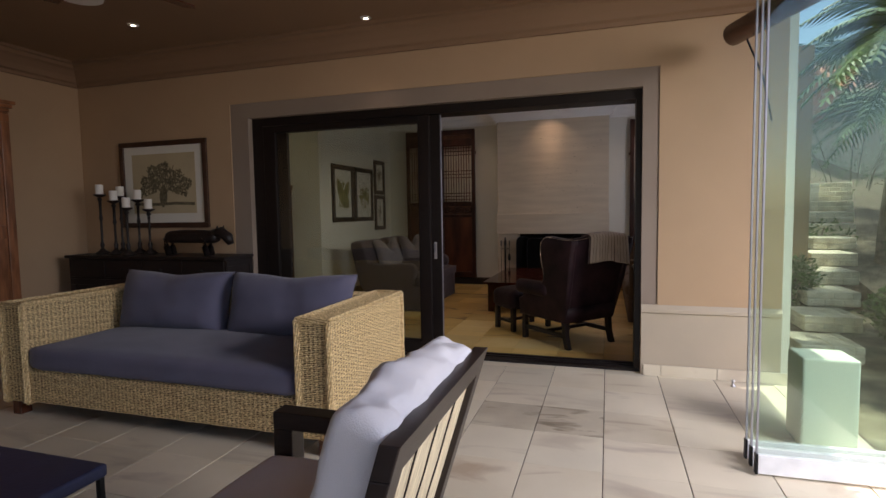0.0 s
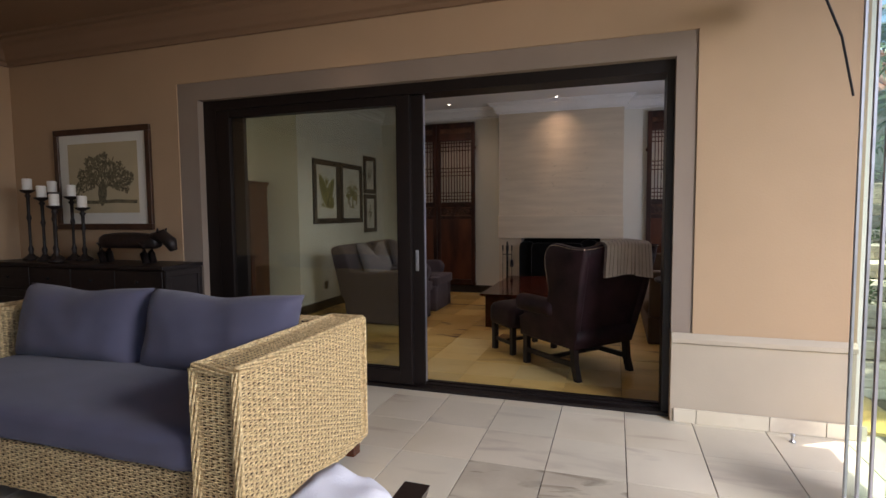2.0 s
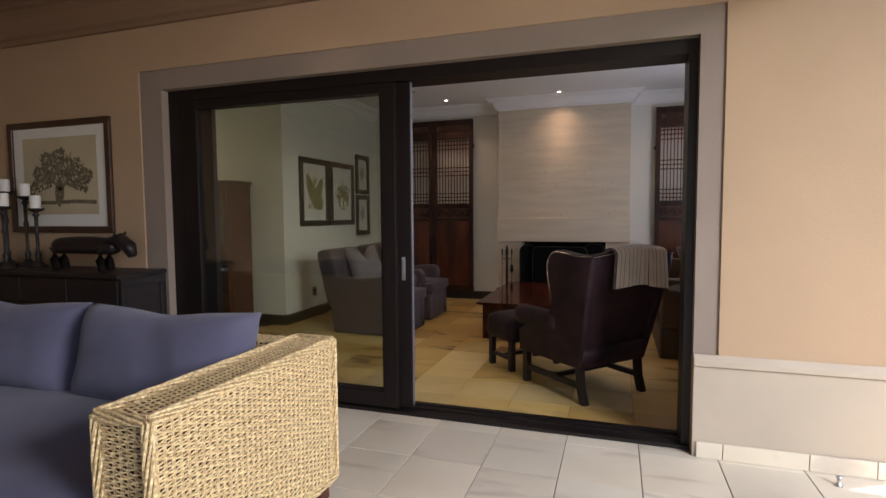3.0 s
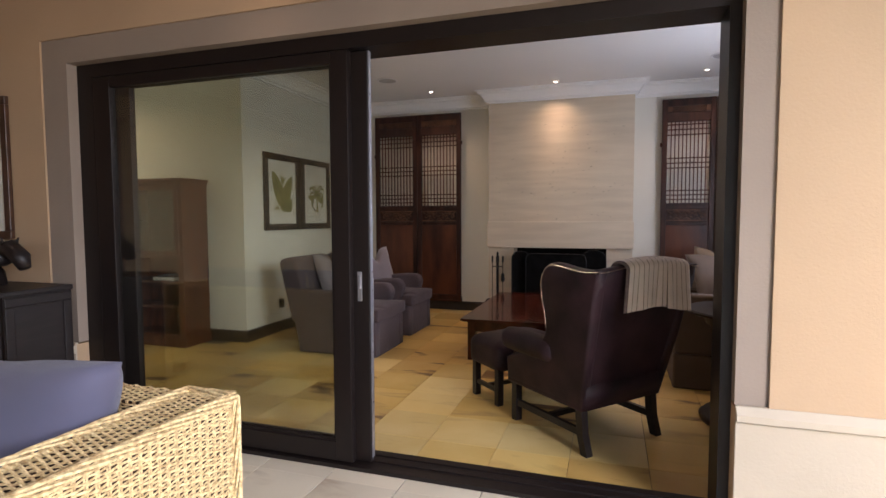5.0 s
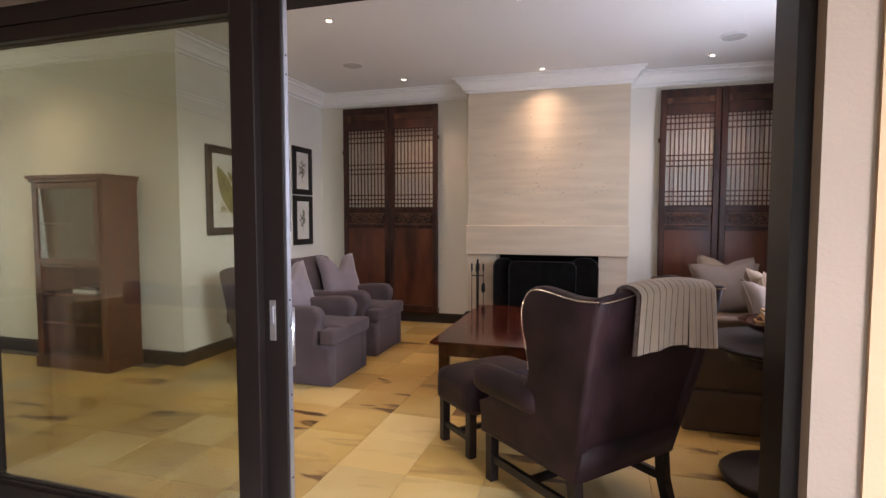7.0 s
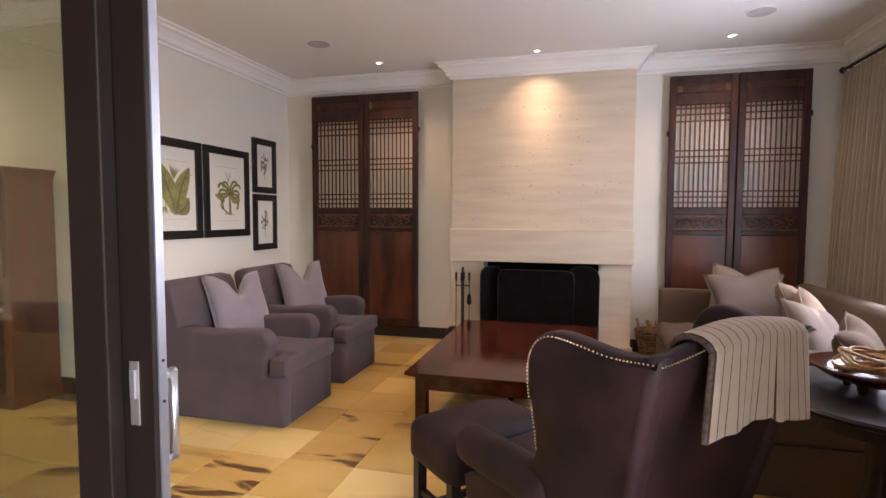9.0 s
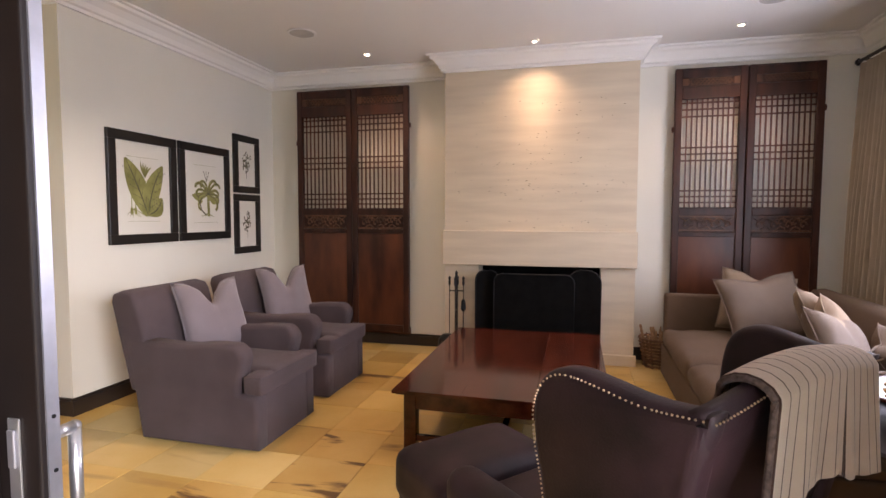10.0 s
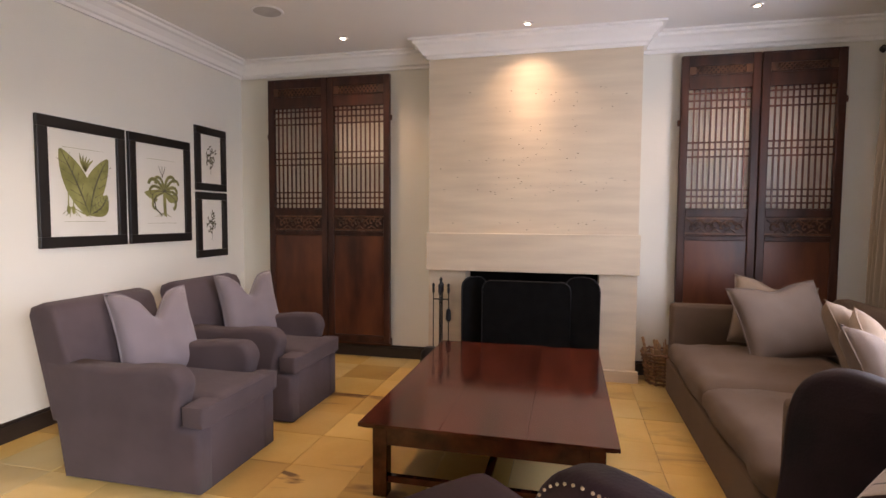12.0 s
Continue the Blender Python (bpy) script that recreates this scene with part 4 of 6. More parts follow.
def wing_chair():
    c = thing("wing_chair", "dark aubergine leather wing chair with brass nail trim", "wing chair", WING)
    w = 0.40
    for x in (-0.29, 0.29):
        for y in (-0.29, 0.29):
            bm = bmesh.new()
            s = -1 if y < 0 else 0
            pts = [(x, y + s * 0.05, 0.0), (x, y + s * 0.015, 0.12), (x, y, 0.30)]
            for a, b in zip(pts, pts[1:]):
                vs = [bm.verts.new((p[0] + i * 0.024, p[1] + j * 0.024, p[2])) for p in (a, b) for i, j in ((-1, -1), (1, -1), (1, 1), (-1, 1))]
                for q in ((0, 1, 5, 4), (1, 2, 6, 5), (2, 3, 7, 6), (3, 0, 4, 7)):
                    bm.faces.new([vs[i] for i in q])
            bm.faces.new([bm.verts.new((x + i * 0.024, y + s * 0.05 + j * 0.024, 0)) for i, j in ((-1, -1), (1, -1), (1, 1), (-1, 1))])
            part("leg", bm, M["black_wood"], c)
    bm = bmesh.new()
    for x in (-0.29, 0.29):
        box(bm, x - 0.013, x + 0.013, -0.30, 0.28, 0.10, 0.14)
    box(bm, -0.28, 0.28, -0.02, 0.01, 0.105, 0.135)
    part("stretcher", bm, M["black_wood"], c)
    bm = bmesh.new()
    prism(bm, [(-0.33, 0.25), (0.34, 0.25), (0.34, 0.40), (-0.37, 0.40)], "x", -0.335, 0.335, 0.02, 3)
    part("seat_frame", bm, M["leather"], c, smooth=True)
    bm = bmesh.new()
    soft(bm, -0.27, 0.27, -0.24, 0.38, 0.39, 0.50, 0.04, 0.025, 10, 0.004)
    part("seat_cushion", bm, M["leather"], c, smooth=True)
    # camel-topped back, leaning
    bm = bmesh.new()
    cols, rows = 16, 10
    grid = {}
    for side, th in ((0, 0.0), (1, 0.11)):
        for i in range(cols + 1):
            u = -1 + 2 * i / cols
            top = camel(u)
            for j in range(rows + 1):
                v = j / rows
                z = 0.28 + (top - 0.28) * v
                y = -0.325 - 0.20 * v ** 1.15 + th * (1 - 0.45 * v) * (1 if side else 0)
                if j == rows:
                    y += 0.02 if not side else -0.01
                grid[side, i, j] = bm.verts.new((u * (w - 0.005) * taper(z), y, z))
    for side in (0, 1):
        for i in range(cols):
            for j in range(rows):
                bm.faces.new([grid[side, a, b] for a, b in ((i, j), (i + 1, j), (i + 1, j + 1), (i, j + 1))])
    for i in range(cols):
        for j in (0, rows):
            bm.faces.new([grid[0, i, j], grid[0, i + 1, j], grid[1, i + 1, j], grid[1, i, j]])
    for i in (0, cols):
        for j in range(rows):
            bm.faces.new([grid[0, i, j], grid[0, i, j + 1], grid[1, i, j + 1], grid[1, i, j]])
    part("backrest", bm, M["leather"], c, smooth=True)
    side = [(-0.335, 0.27), (0.33, 0.27), (0.335, 0.42), (0.06, 0.55), (-0.06, 0.62), (-0.105, 0.70), (-0.115, 0.80), (-0.11, 0.94), (-0.125, 1.02), (-0.165, 1.068), (-0.225, 1.086), (-0.30, 1.075), (-0.40, 1.055), (-0.52, 1.062), (-0.50, 0.98), (-0.43, 0.65)]
    for s in (-1, 1):
        bm = bmesh.new()
        a, b = sorted((s * w, s * (w - 0.075)))
        prism(bm, side[:3] + rounded(side[3:14]) + side[14:], "x", a, b, 0.022, 3)
        for vert in bm.verts:
            vert.co.x = vert.co.x * taper(vert.co.z) + s * flare(vert.co.y, vert.co.z)
        wing = part("wing", bm, M["leather"], c, smooth=True)
        bm = bmesh.new()
        soft(bm, *sorted((s * 0.265, s * 0.40)), -0.14, 0.355, 0.475, 0.625, 0.070, 0.0, 9)
        part("arm_roll", bm, M["leather"], c, smooth=True)
        bm = bmesh.new()
        edge = [Vector((s * (w * taper(z) + flare(y, z) + 0.001), y, z)) for y, z in rounded(side[5:14])]
        dense = []
        for p, q in zip(edge, edge[1:]):
            n = max(1, round((q - p).length / 0.0115))
            dense += [p + (q - p) * k / n for k in range(n)]
        for p in dense:
            q = p + Vector((-s * 0.010, 0, 0.0))
            c0 = Vector((p.x, -0.35 + (p.y + 0.35) * 0.96, 0.75 + (p.z - 0.75) * 0.965))
            nb = bmesh.new()
            bmesh.ops.create_icosphere(nb, subdivisions=1, radius=0.0027)
            join(bm, nb, Matrix.Translation(c0))
        nails = part("nail_trim", bm, M["brass"], wing, "row of brass nail heads")
    bm = bmesh.new()
    for k in range(66):
        u = -1 + 2 * k / 65
        z = camel(u) - 0.012
        nb = bmesh.new()
        bmesh.ops.create_icosphere(nb, subdivisions=1, radius=0.0027)
        join(bm, nb, Matrix.Translation((u * (w - 0.01), -0.523, z)))
    part("nail_trim", bm, M["brass"], c, "row of brass nail heads along the back")


wing_chair()


def stripes_mat():
    m = mat("striped_throw", (0.56, 0.45, 0.36), 0.95, scale=8, vary=0.08, bump=0.6, bump_scale=350, sheen=0.3, spec=0.1)
    t = m.node_tree
    n, l = t.nodes, t.links
    b = n["Principled BSDF"]
    old = b.inputs["Base Color"].links[0].from_socket
    uv, sep = n.new("ShaderNodeUVMap"), n.new("ShaderNodeSeparateXYZ")
    mul, fr, less = n.new("ShaderNodeMath"), n.new("ShaderNodeMath"), n.new("ShaderNodeMath")
    mul.operation, mul.inputs[1].default_value = "MULTIPLY", 13.0
    fr.operation = "FRACT"
    less.operation, less.inputs[1].default_value = "LESS_THAN", 0.09
    mix = n.new("ShaderNodeMix")
    mix.data_type = "RGBA"
    mix.inputs[7].default_value = (0.05, 0.025, 0.018, 1)
    l.new(uv.outputs[0], sep.inputs[0])
    l.new(sep.outputs[0], mul.inputs[0])
    l.new(mul.outputs[0], fr.inputs[0])
    l.new(fr.outputs[0], less.inputs[0])
    l.new(less.outputs[0], mix.inputs[0])
    l.new(old, mix.inputs[6])
    l.new(mix.outputs[2], b.inputs["Base Color"])
    return m


def throw():
    bm = bmesh.new()
    uvl = bm.loops.layers.uv.new("UVMap")
    nx, cols, edge = 46, [], None
    for i in range(nx + 1):
        u = i / nx
        x = -0.215 + 0.49 * u
        uu = x / 0.395
        top = camel(uu) + 0.012
        hang = (0.225 if u < 0.62 else 0.235) + 0.010 * u + 0.003 * math.sin(u * 9)
        path = []
        fold = 0.0035 * math.sin(u * 19) + 0.0015 * math.sin(u * 43 + 1) - (0.012 if u > 0.62 else 0)
        for k in range(13):
            v = k / 12
            z = top - 0.035 - hang * (1 - v)
            path.append((x + 0.015 * (1 - v) * (u - 0.5), -0.541 + fold * (1 - v) * 1.6 + 0.03 * (top - z), z))
        for a in np.linspace(0.25, math.pi - 0.2, 7):
            path.append((x, -0.487 - 0.054 * math.cos(a), top - 0.035 + 0.036 * math.sin(a)))
        for k in range(9):
            v = k / 8
            path.append((x, -0.432 + 0.05 * v - fold * v * 0.6, top - 0.05 - 0.13 * v))
        edge = edge or path
        cols.append([bm.verts.new(p) for p in path])
    n = len(cols[0])
    for i in range(nx):
        for j in range(n - 1):
            f = bm.faces.new((cols[i][j], cols[i + 1][j], cols[i + 1][j + 1], cols[i][j + 1]))
            for lp, (a, b) in zip(f.loops, ((i, j), (i + 1, j), (i + 1, j + 1), (i, j + 1))):
                lp[uvl].uv = (a / nx, b / n)
    ob = finish("throw_blanket", bm, stripes_mat(), True)
    tagged(ob, "beige throw with thin dark stripes draped over the wing chair", "blanket")
    so = ob.modifiers.new("thick", "SOLIDIFY")
    so.thickness, so.offset = 0.010, 1.0
    ob.matrix_world = WING
    bm = bmesh.new()
    tube(bm, [Vector(p) + Vector((-0.002, 0, 0)) for p in edge], 0.0075, 8, False)
    part("fringe_edge", bm, mat("throw_edge", (0.10, 0.07, 0.06), 0.95, scale=90, vary=0.5), ob, "dark selvedge of the throw")


throw()


def footstool():
    s = thing("footstool", "dark aubergine leather footstool with square legs before the wing chair", "footstool", pose(-0.93, 7.93, 0, 0, 0, 47))
    bm = bmesh.new()
    soft(bm, -0.29, 0.29, -0.20, 0.20, 0.24, 0.455, 0.06, 0.03, 10, 0.004)
    part("cushion", bm, M["leather"], s, smooth=True)
    for x in (-0.245, 0.245):
        for y in (-0.145, 0.145):
            part("leg", boxed(x - 0.024, x + 0.024, y - 0.024, y + 0.024, 0, 0.27, 0.004), M["black_wood"], s)
    bm = bmesh.new()
    for x in (-0.245, 0.245):
        box(bm, x - 0.012, x + 0.012, -0.125, 0.125, 0.09, 0.12)
    box(bm, -0.235, 0.235, -0.012, 0.012, 0.09, 0.12)
    part("stretcher", bm, M["black_wood"], s)


footstool()


def side_table():
    cx, cy, T = 0.63, 7.82, 0.735
    t = thing("round_side_table", "round black-stained wooden pedestal table beside the sofa", "side table", pose(cx, cy, 0))
    bm = bmesh.new()
    lathe(bm, [(0.37, T - 0.032), (0.395, T - 0.022), (0.40, T - 0.008), (0.39, T), (0.02, T)], 48)
    part("tabletop", bm, M["black_wood"], t, smooth=False)
    bm = bmesh.new()
    lathe(bm, [(0.28, T - 0.10), (0.30, T - 0.03)], 40)
    part("apron", bm, M["black_wood"], t)
    bm = bmesh.new()
    lathe(bm, [(0.30, 0.0), (0.31, 0.03), (0.29, 0.05), (0.09, 0.08), (0.055, 0.16), (0.075, 0.24), (0.05, 0.40), (0.06, 0.56), (0.12, 0.65)], 32)
    part("pedestal", bm, M["black_wood"], t, smooth=True)
    b = thing("wooden_bowl", "shallow footed reddish wooden bowl holding a coil of rope beads", "bowl", pose(cx + 0.0, cy + 0.05, T))
    bm = bmesh.new()
    lathe(bm, [(0.09, 0.03), (0.17, 0.05), (0.225, 0.085), (0.235, 0.095), (0.222, 0.097), (0.16, 0.065), (0.02, 0.05)], 36)
    part("body", bm, M["mahogany"], b, smooth=True)
    for k in range(5):
        a = k * 2 * math.pi / 5
        bm = bmesh.new()
        lathe(bm, [(0.012, 0), (0.018, 0.02), (0.02, 0.04)], 8, (0.10 * math.cos(a), 0.10 * math.sin(a), 0))
        part("foot", bm, M["black_wood"], b)
    bm = bmesh.new()
    rng = random.Random(3)
    for s in range(9):
        r, h = 0.10 + 0.055 * rng.random(), 0.085 + 0.008 * s
        ph, ex = rng.uniform(0, 6.28), rng.uniform(0.7, 1.05)
        pts = [(r * math.cos(a + ph) + 0.01 * math.sin(3 * a + s), ex * r * math.sin(a + ph) + 0.01 * math.cos(2 * a + s), h + 0.014 * math.sin(2 * a + s)) for a in np.linspace(0, 6.0, 42)]
        tube(bm, pts, 0.0065, 6)
    beads = tagged(finish("bead_rope", bm, mat("straw_beads", (0.55, 0.36, 0.17), 0.5, scale=160, vary=0.5), True), "coiled straw-coloured rope of beads lying in the bowl", "decoration")
    beads.matrix_world = pose(cx + 0.0, cy + 0.05, T - 0.008)


side_table()


def log_basket():
    b = thing("log_basket", "small woven twig basket of kindling beside the sofa", "basket", pose(0.22, 11.06, 0))
    rng = random.Random(8)
    bm = bmesh.new()
    for z in np.linspace(0.02, 0.27, 9):
        r = 0.115 + 0.05 * z / 0.27
        tube(bm, [((r + 0.006 * (-1) ** k) * math.cos(a), (r + 0.006 * (-1) ** k) * math.sin(a), z + rng.uniform(-0.004, 0.004)) for k, a in enumerate(np.linspace(0, 2 * math.pi, 25))], 0.011, 5)
    for a in np.linspace(0, 2 * math.pi, 13)[:-1]:
        tube(bm, [(0.11 * math.cos(a), 0.11 * math.sin(a), 0), (0.17 * math.cos(a), 0.17 * math.sin(a), 0.29)], 0.006, 5)
    part("weave", bm, mat("brown_twig", (0.17, 0.09, 0.045), 0.8, scale=30, vary=0.5), b)
    sticks = mat("kindling_wood", (0.42, 0.27, 0.15), 0.8, scale=30, vary=0.4)
    for k in range(22):
        a, r = rng.uniform(0, 6.28), rng.uniform(0, 0.10)
        d = rng.uniform(0, 6.28)
        bm = bmesh.new()
        tube(bm, [(r * math.cos(a), r * math.sin(a), 0.06), (r * math.cos(a) * 1.3 + 0.06 * math.cos(d), r * math.sin(a) * 1.3 + 0.06 * math.sin(d), rng.uniform(0.28, 0.40))], rng.uniform(0.005, 0.014), 5)
        part("kindling", bm, sticks, b)


log_basket()


def bookcase():
    x0, x1, y0, y1, H = -5.23, -4.40, 8.32, 8.67, 1.74
    b = thing("bookcase", "tall reddish wooden bookcase, glazed above, almost empty open shelves below", "bookcase")
    bm = bmesh.new()
    box(bm, x1 - 0.03, x1, y0, y1, 0.10, H - 0.06)
    box(bm, x0, x0 + 0.03, y0, y1, 0.10, H - 0.06)
    box(bm, x0 + 0.03, x1 - 0.03, y1 - 0.015, y1, 0.10, H - 0.06)
    for x in (x0 + 0.03, x1 - 0.07):
        box(bm, x, x + 0.04, y0, y0 + 0.025, 0.10, H - 0.06)
    part("body", bm, M["bookwood"], b)
    bm = bmesh.new()
    box(bm, x0 - 0.035, x1 + 0.035, y0 - 0.035, y1, H - 0.03, H, 0.006)
    box(bm, x0 - 0.018, x1 + 0.018, y0 - 0.018, y1, H - 0.06, H - 0.03, 0.006)
    part("top_moulding", bm, M["bookwood"], b)
    part("plinth", boxed(x0 - 0.015, x1 + 0.015, y0 - 0.015, y1, 0, 0.10, 0.006), M["bookwood"], b)
    for z in (0.10, 0.40, 0.66, 0.92, 1.30):
        part("shelf", boxed(x0 + 0.03, x1 - 0.03, y0 + 0.012, y1 - 0.015, z, z + 0.022), M["bookwood"], b)
    d = part("door", frame_bm(x1 - x0 - 0.08, 0.72, 0.05, 0.02), M["bookwood"], b)
    d.matrix_local = pose((x0 + x1) / 2, y0, 1.31)
    g = part("pane", boxed(-(x1 - x0) / 2 + 0.09, (x1 - x0) / 2 - 0.09, -0.012, -0.008, -0.31, 0.31), M["glass"], d)
    bk = thing("book", "pale book lying flat on a shelf of the bookcase", "book", pose(x0 + 0.48, y0 + 0.18, 0.682), "books on the shelf")
    part("cover", boxed(-0.14, 0.14, -0.10, 0.10, 0, 0.028, 0.002), M["mat_board"], bk)
    b2 = thing("book", "dark book lying on top of the pale one", "book", pose(x0 + 0.50, y0 + 0.18, 0.7105), "books on the shelf")
    part("cover", boxed(-0.10, 0.11, -0.09, 0.09, 0, 0.02, 0.002), M["black_wood"], b2)


bookcase()


def curtain():
    c = thing("curtain", "full-length beige linen curtain gathered on a dark rod beside the window", "curtain")
    bm = bmesh.new()
    n, rows = 220, 18
    grid = []
    for i in range(n + 1):
        s = i / n
        y = 11.08 - 1.18 * s
        col = []
        for j in range(rows + 1):
            v = j / rows
            z = 2.70 * (1 - v) + 0.012 * v
            amp = 0.020 + 0.032 * min(1, v * 2.2)
            x = 1.765 - 0.10 * v * (0.3 + 0.7 * math.sin(s * 3)) + amp * math.sin(s * 2 * math.pi * 16 + 1.4 * math.sin(v * 2 + s * 5)) + 0.008 * math.sin(s * 90 + v * 3)
            col.append(bm.verts.new((x, y + 0.012 * math.sin(v * 5 + s * 30), z)))
        grid.append(col)
    for a, b in zip(grid, grid[1:]):
        for j in range(rows):
            bm.faces.new((a[j], b[j], b[j + 1], a[j + 1]))
    p = part("fabric", bm, M["curtain"], c, smooth=True)
    bm = bmesh.new()
    tube(bm, [(1.78, 11.16, 2.74), (1.78, 9.84, 2.74)], 0.014, 12)
    lathe(bm, [(0.008, 0), (0.026, 0.02), (0.026, 0.04), (0.008, 0.06)], 12, (1.78, 11.17, 2.71))
    for y in (11.1, 9.95):
        tube(bm, [(1.78, y, 2.74), (RX, y, 2.74)], 0.009, 8)
    part("curtain_rod", bm, M["black_wood"], c)


curtain()


def window_east():
    w = thing("window_1", "wide timber-framed window of the living room", "window")
    w["kind"] = "structure"
    y0, y1, z0, z1 = 8.5, 9.72, 0.3, 2.6
    bm = bmesh.new()
    for a in ((y0, y0 + 0.07, z0, z1), (y1 - 0.07, y1, z0, z1), (y0 + 0.07, y1 - 0.07, z0, z0 + 0.07), (y0 + 0.07, y1 - 0.07, z1 - 0.07, z1), (9.07, 9.15, z0 + 0.07, z1 - 0.07)):
        box(bm, 1.65, 1.71, *a)
    part("window_frame", bm, M["black_wood"], w)
    for a, b in ((y0 + 0.07, 9.07), (9.15, y1 - 0.07)):
        g = part("pane", boxed(1.677, 1.683, a, b, z0 + 0.07, z1 - 0.07), M["glass"], w)
        g.visible_shadow = False


window_east()


# ---- porch furniture ----
def weave(bm, o, u, v, w, h, pitch=0.0105, stake=0.030):
    """Round strands woven over and under upright stakes, over a rectangle from o along u and v."""
    o, u, v = Vector(o), Vector(u), Vector(v)
    n = u.cross(v)
    rows, stakes = int(h / pitch), max(2, round(w / stake))
    for q in range(stakes + 1):
        a = w * min(max(q, 0.15), stakes - 0.15) / stakes
        for side in (-0.0035, 0.0035):
            strip = [[bm.verts.new(o + u * (a + side + e) + v * z + n * (-0.002 - 0.002 * abs(e) / 0.003)) for e in (-0.003, 0, 0.003)] for z in (0, h)]
            for e in (0, 1):
                bm.faces.new((strip[0][e], strip[0][e + 1], strip[1][e + 1], strip[1][e]))
    for r in range(rows):
        last = None
        thick = pitch * (0.345 + 0.04 * math.sin(r * 5.3))
        for k in range(2 * stakes + 1):
            a = k * w / (2 * stakes)
            d = (0.0052 if (k // 2 + r) % 2 else -0.0036) if k % 2 == 0 else 0.0012
            j = 0.0011 * math.sin(a * 23 + r * 1.7) + 0.0006 * math.sin(a * 71 + r)
            c = o + u * a + v * (r * pitch + pitch / 2 + j)
            cur = [bm.verts.new(c + v * (thick * e) + n * (d + b)) for e, b in ((-1, -0.0022), (-0.45, 0.0008), (0.45, 0.0008), (1, -0.0022))]
            if last:
                for e in range(3):
                    bm.faces.new((last[e], cur[e], cur[e + 1], last[e + 1]))
            last = cur


def braid(bm, a, b, r=0.0052):
    """A border of long strands that cross one another slowly."""
    a, b = Vector(a), Vector(b)
    d = (b - a)
    n = max(6, int(d.length / 0.014))
    q = d.normalized().to_track_quat("Z", "Y")
    for s in range(6):
        tube(bm, [a + d * k / n + q @ Vector((0.014 * math.cos(k * 0.17 + s * 1.047), 0.014 * math.sin(k * 0.17 + s * 1.047), 0)) for k in range(n + 1)], r * (0.85 + 0.25 * (s % 2)), 5, False)


def woven_block(parent, name, x0, x1, y0, y1, z0, z1, faces):
    # inner block, coloured dark as the shade in the weave's gaps
    p = part(name, boxed(x0 + 0.012, x1 - 0.012, y0 + 0.012, y1 - 0.012, z0, z1 - 0.012), M["wicker_shade_core"], parent)
    bm = bmesh.new()
    if "e" in faces:
        weave(bm, (x1, y0, z0), (0, 1, 0), (0, 0, 1), y1 - y0, z1 - z0)
    if "w" in faces:
        weave(bm, (x0, y1, z0), (0, -1, 0), (0, 0, 1), y1 - y0, z1 - z0)
    if "s" in faces:
        weave(bm, (x0, y0, z0), (1, 0, 0), (0, 0, 1), x1 - x0, z1 - z0)
    if "n" in faces:
        weave(bm, (x1, y1, z0), (-1, 0, 0), (0, 0, 1), x1 - x0, z1 - z0)
    if "t" in faces:
        weave(bm, (x0, y0, z1), (1, 0, 0), (0, 1, 0), x1 - x0, y1 - y0)
    w = part("weave", bm, M["wicker"], p)
    w["kind"] = "stuff"
    return p


def wicker_sofa():
    s = thing("wicker_sofa", "honey-coloured wicker two-seat sofa with square arms and slate-blue cushions", "sofa")
    x0, x1, y0, y1, H = -3.88, -1.415, 4.43, 5.45, 0.75
    a = 0.195
    right = woven_block(s, "arm", x1 - a, x1, y0, y1, 0.10, H, "eswnt")
    left = woven_block(s, "arm", x0, x0 + a, y0, y1, 0.10, H, "esw nt")
    woven_block(s, "front_rail", x0 + a, x1 - a, y0 + 0.02, y0 + 0.12, 0.10, 0.315, "st")
    woven_block(s, "back", x0 + a, x1 - a, y1 - 0.13, y1, 0.10, H, "snt")
    for p, (xa, xb) in ((right, (x1 - a, x1)), (left, (x0, x0 + a))):
        bm = bmesh.new()
        for x in (xa, xb):
            braid(bm, (x, y0, 0.10), (x, y0, H))
            braid(bm, (x, y0, H), (x, y1, H))
            braid(bm, (x, y1, 0.10), (x, y1, H))
            braid(bm, (x, y0, 0.10), (x, y1, 0.10))
        braid(bm, (xa, y0, H), (xb, y0, H))
        braid(bm, (xa, y1, H), (xb, y1, H))
        b = part("braided_edge", bm, M["wicker"], p)
        b["kind"] = "stuff"
    part("seat_deck", boxed(x0 + a, x1 - a, y0 + 0.12, y1 - 0.13, 0.22, 0.31), M["wicker_shade_core"], s)
    for x in (x0 + 0.02, x1 - 0.095):
        for y in (y0 + 0.02, y1 - 0.095):
            part("foot", boxed(x, x + 0.075, y, y + 0.075, 0, 0.10, 0.004), M["bookwood"], s, "short reddish wooden foot")
    bm = bmesh.new()
    soft(bm, x0 + a + 0.005, x1 - a - 0.005, y0 - 0.005, y1 - 0.14, 0.315, 0.475, 0.05, 0.03, 14, 0.006)
    part("seat_cushion", bm, M["blue_cloth"], s, smooth=True)
    for k, (cx, w) in enumerate(((-3.15, 1.02), (-2.145, 1.02))):
        c = part("back_cushion", pillow(w, 0.47, 0.29, 0.02, 24, k), M["blue_cloth"], s, smooth=True)
        c.matrix_local = pose(cx, y1 - 0.33, 0.45, -14, 0, 0)


wicker_sofa()


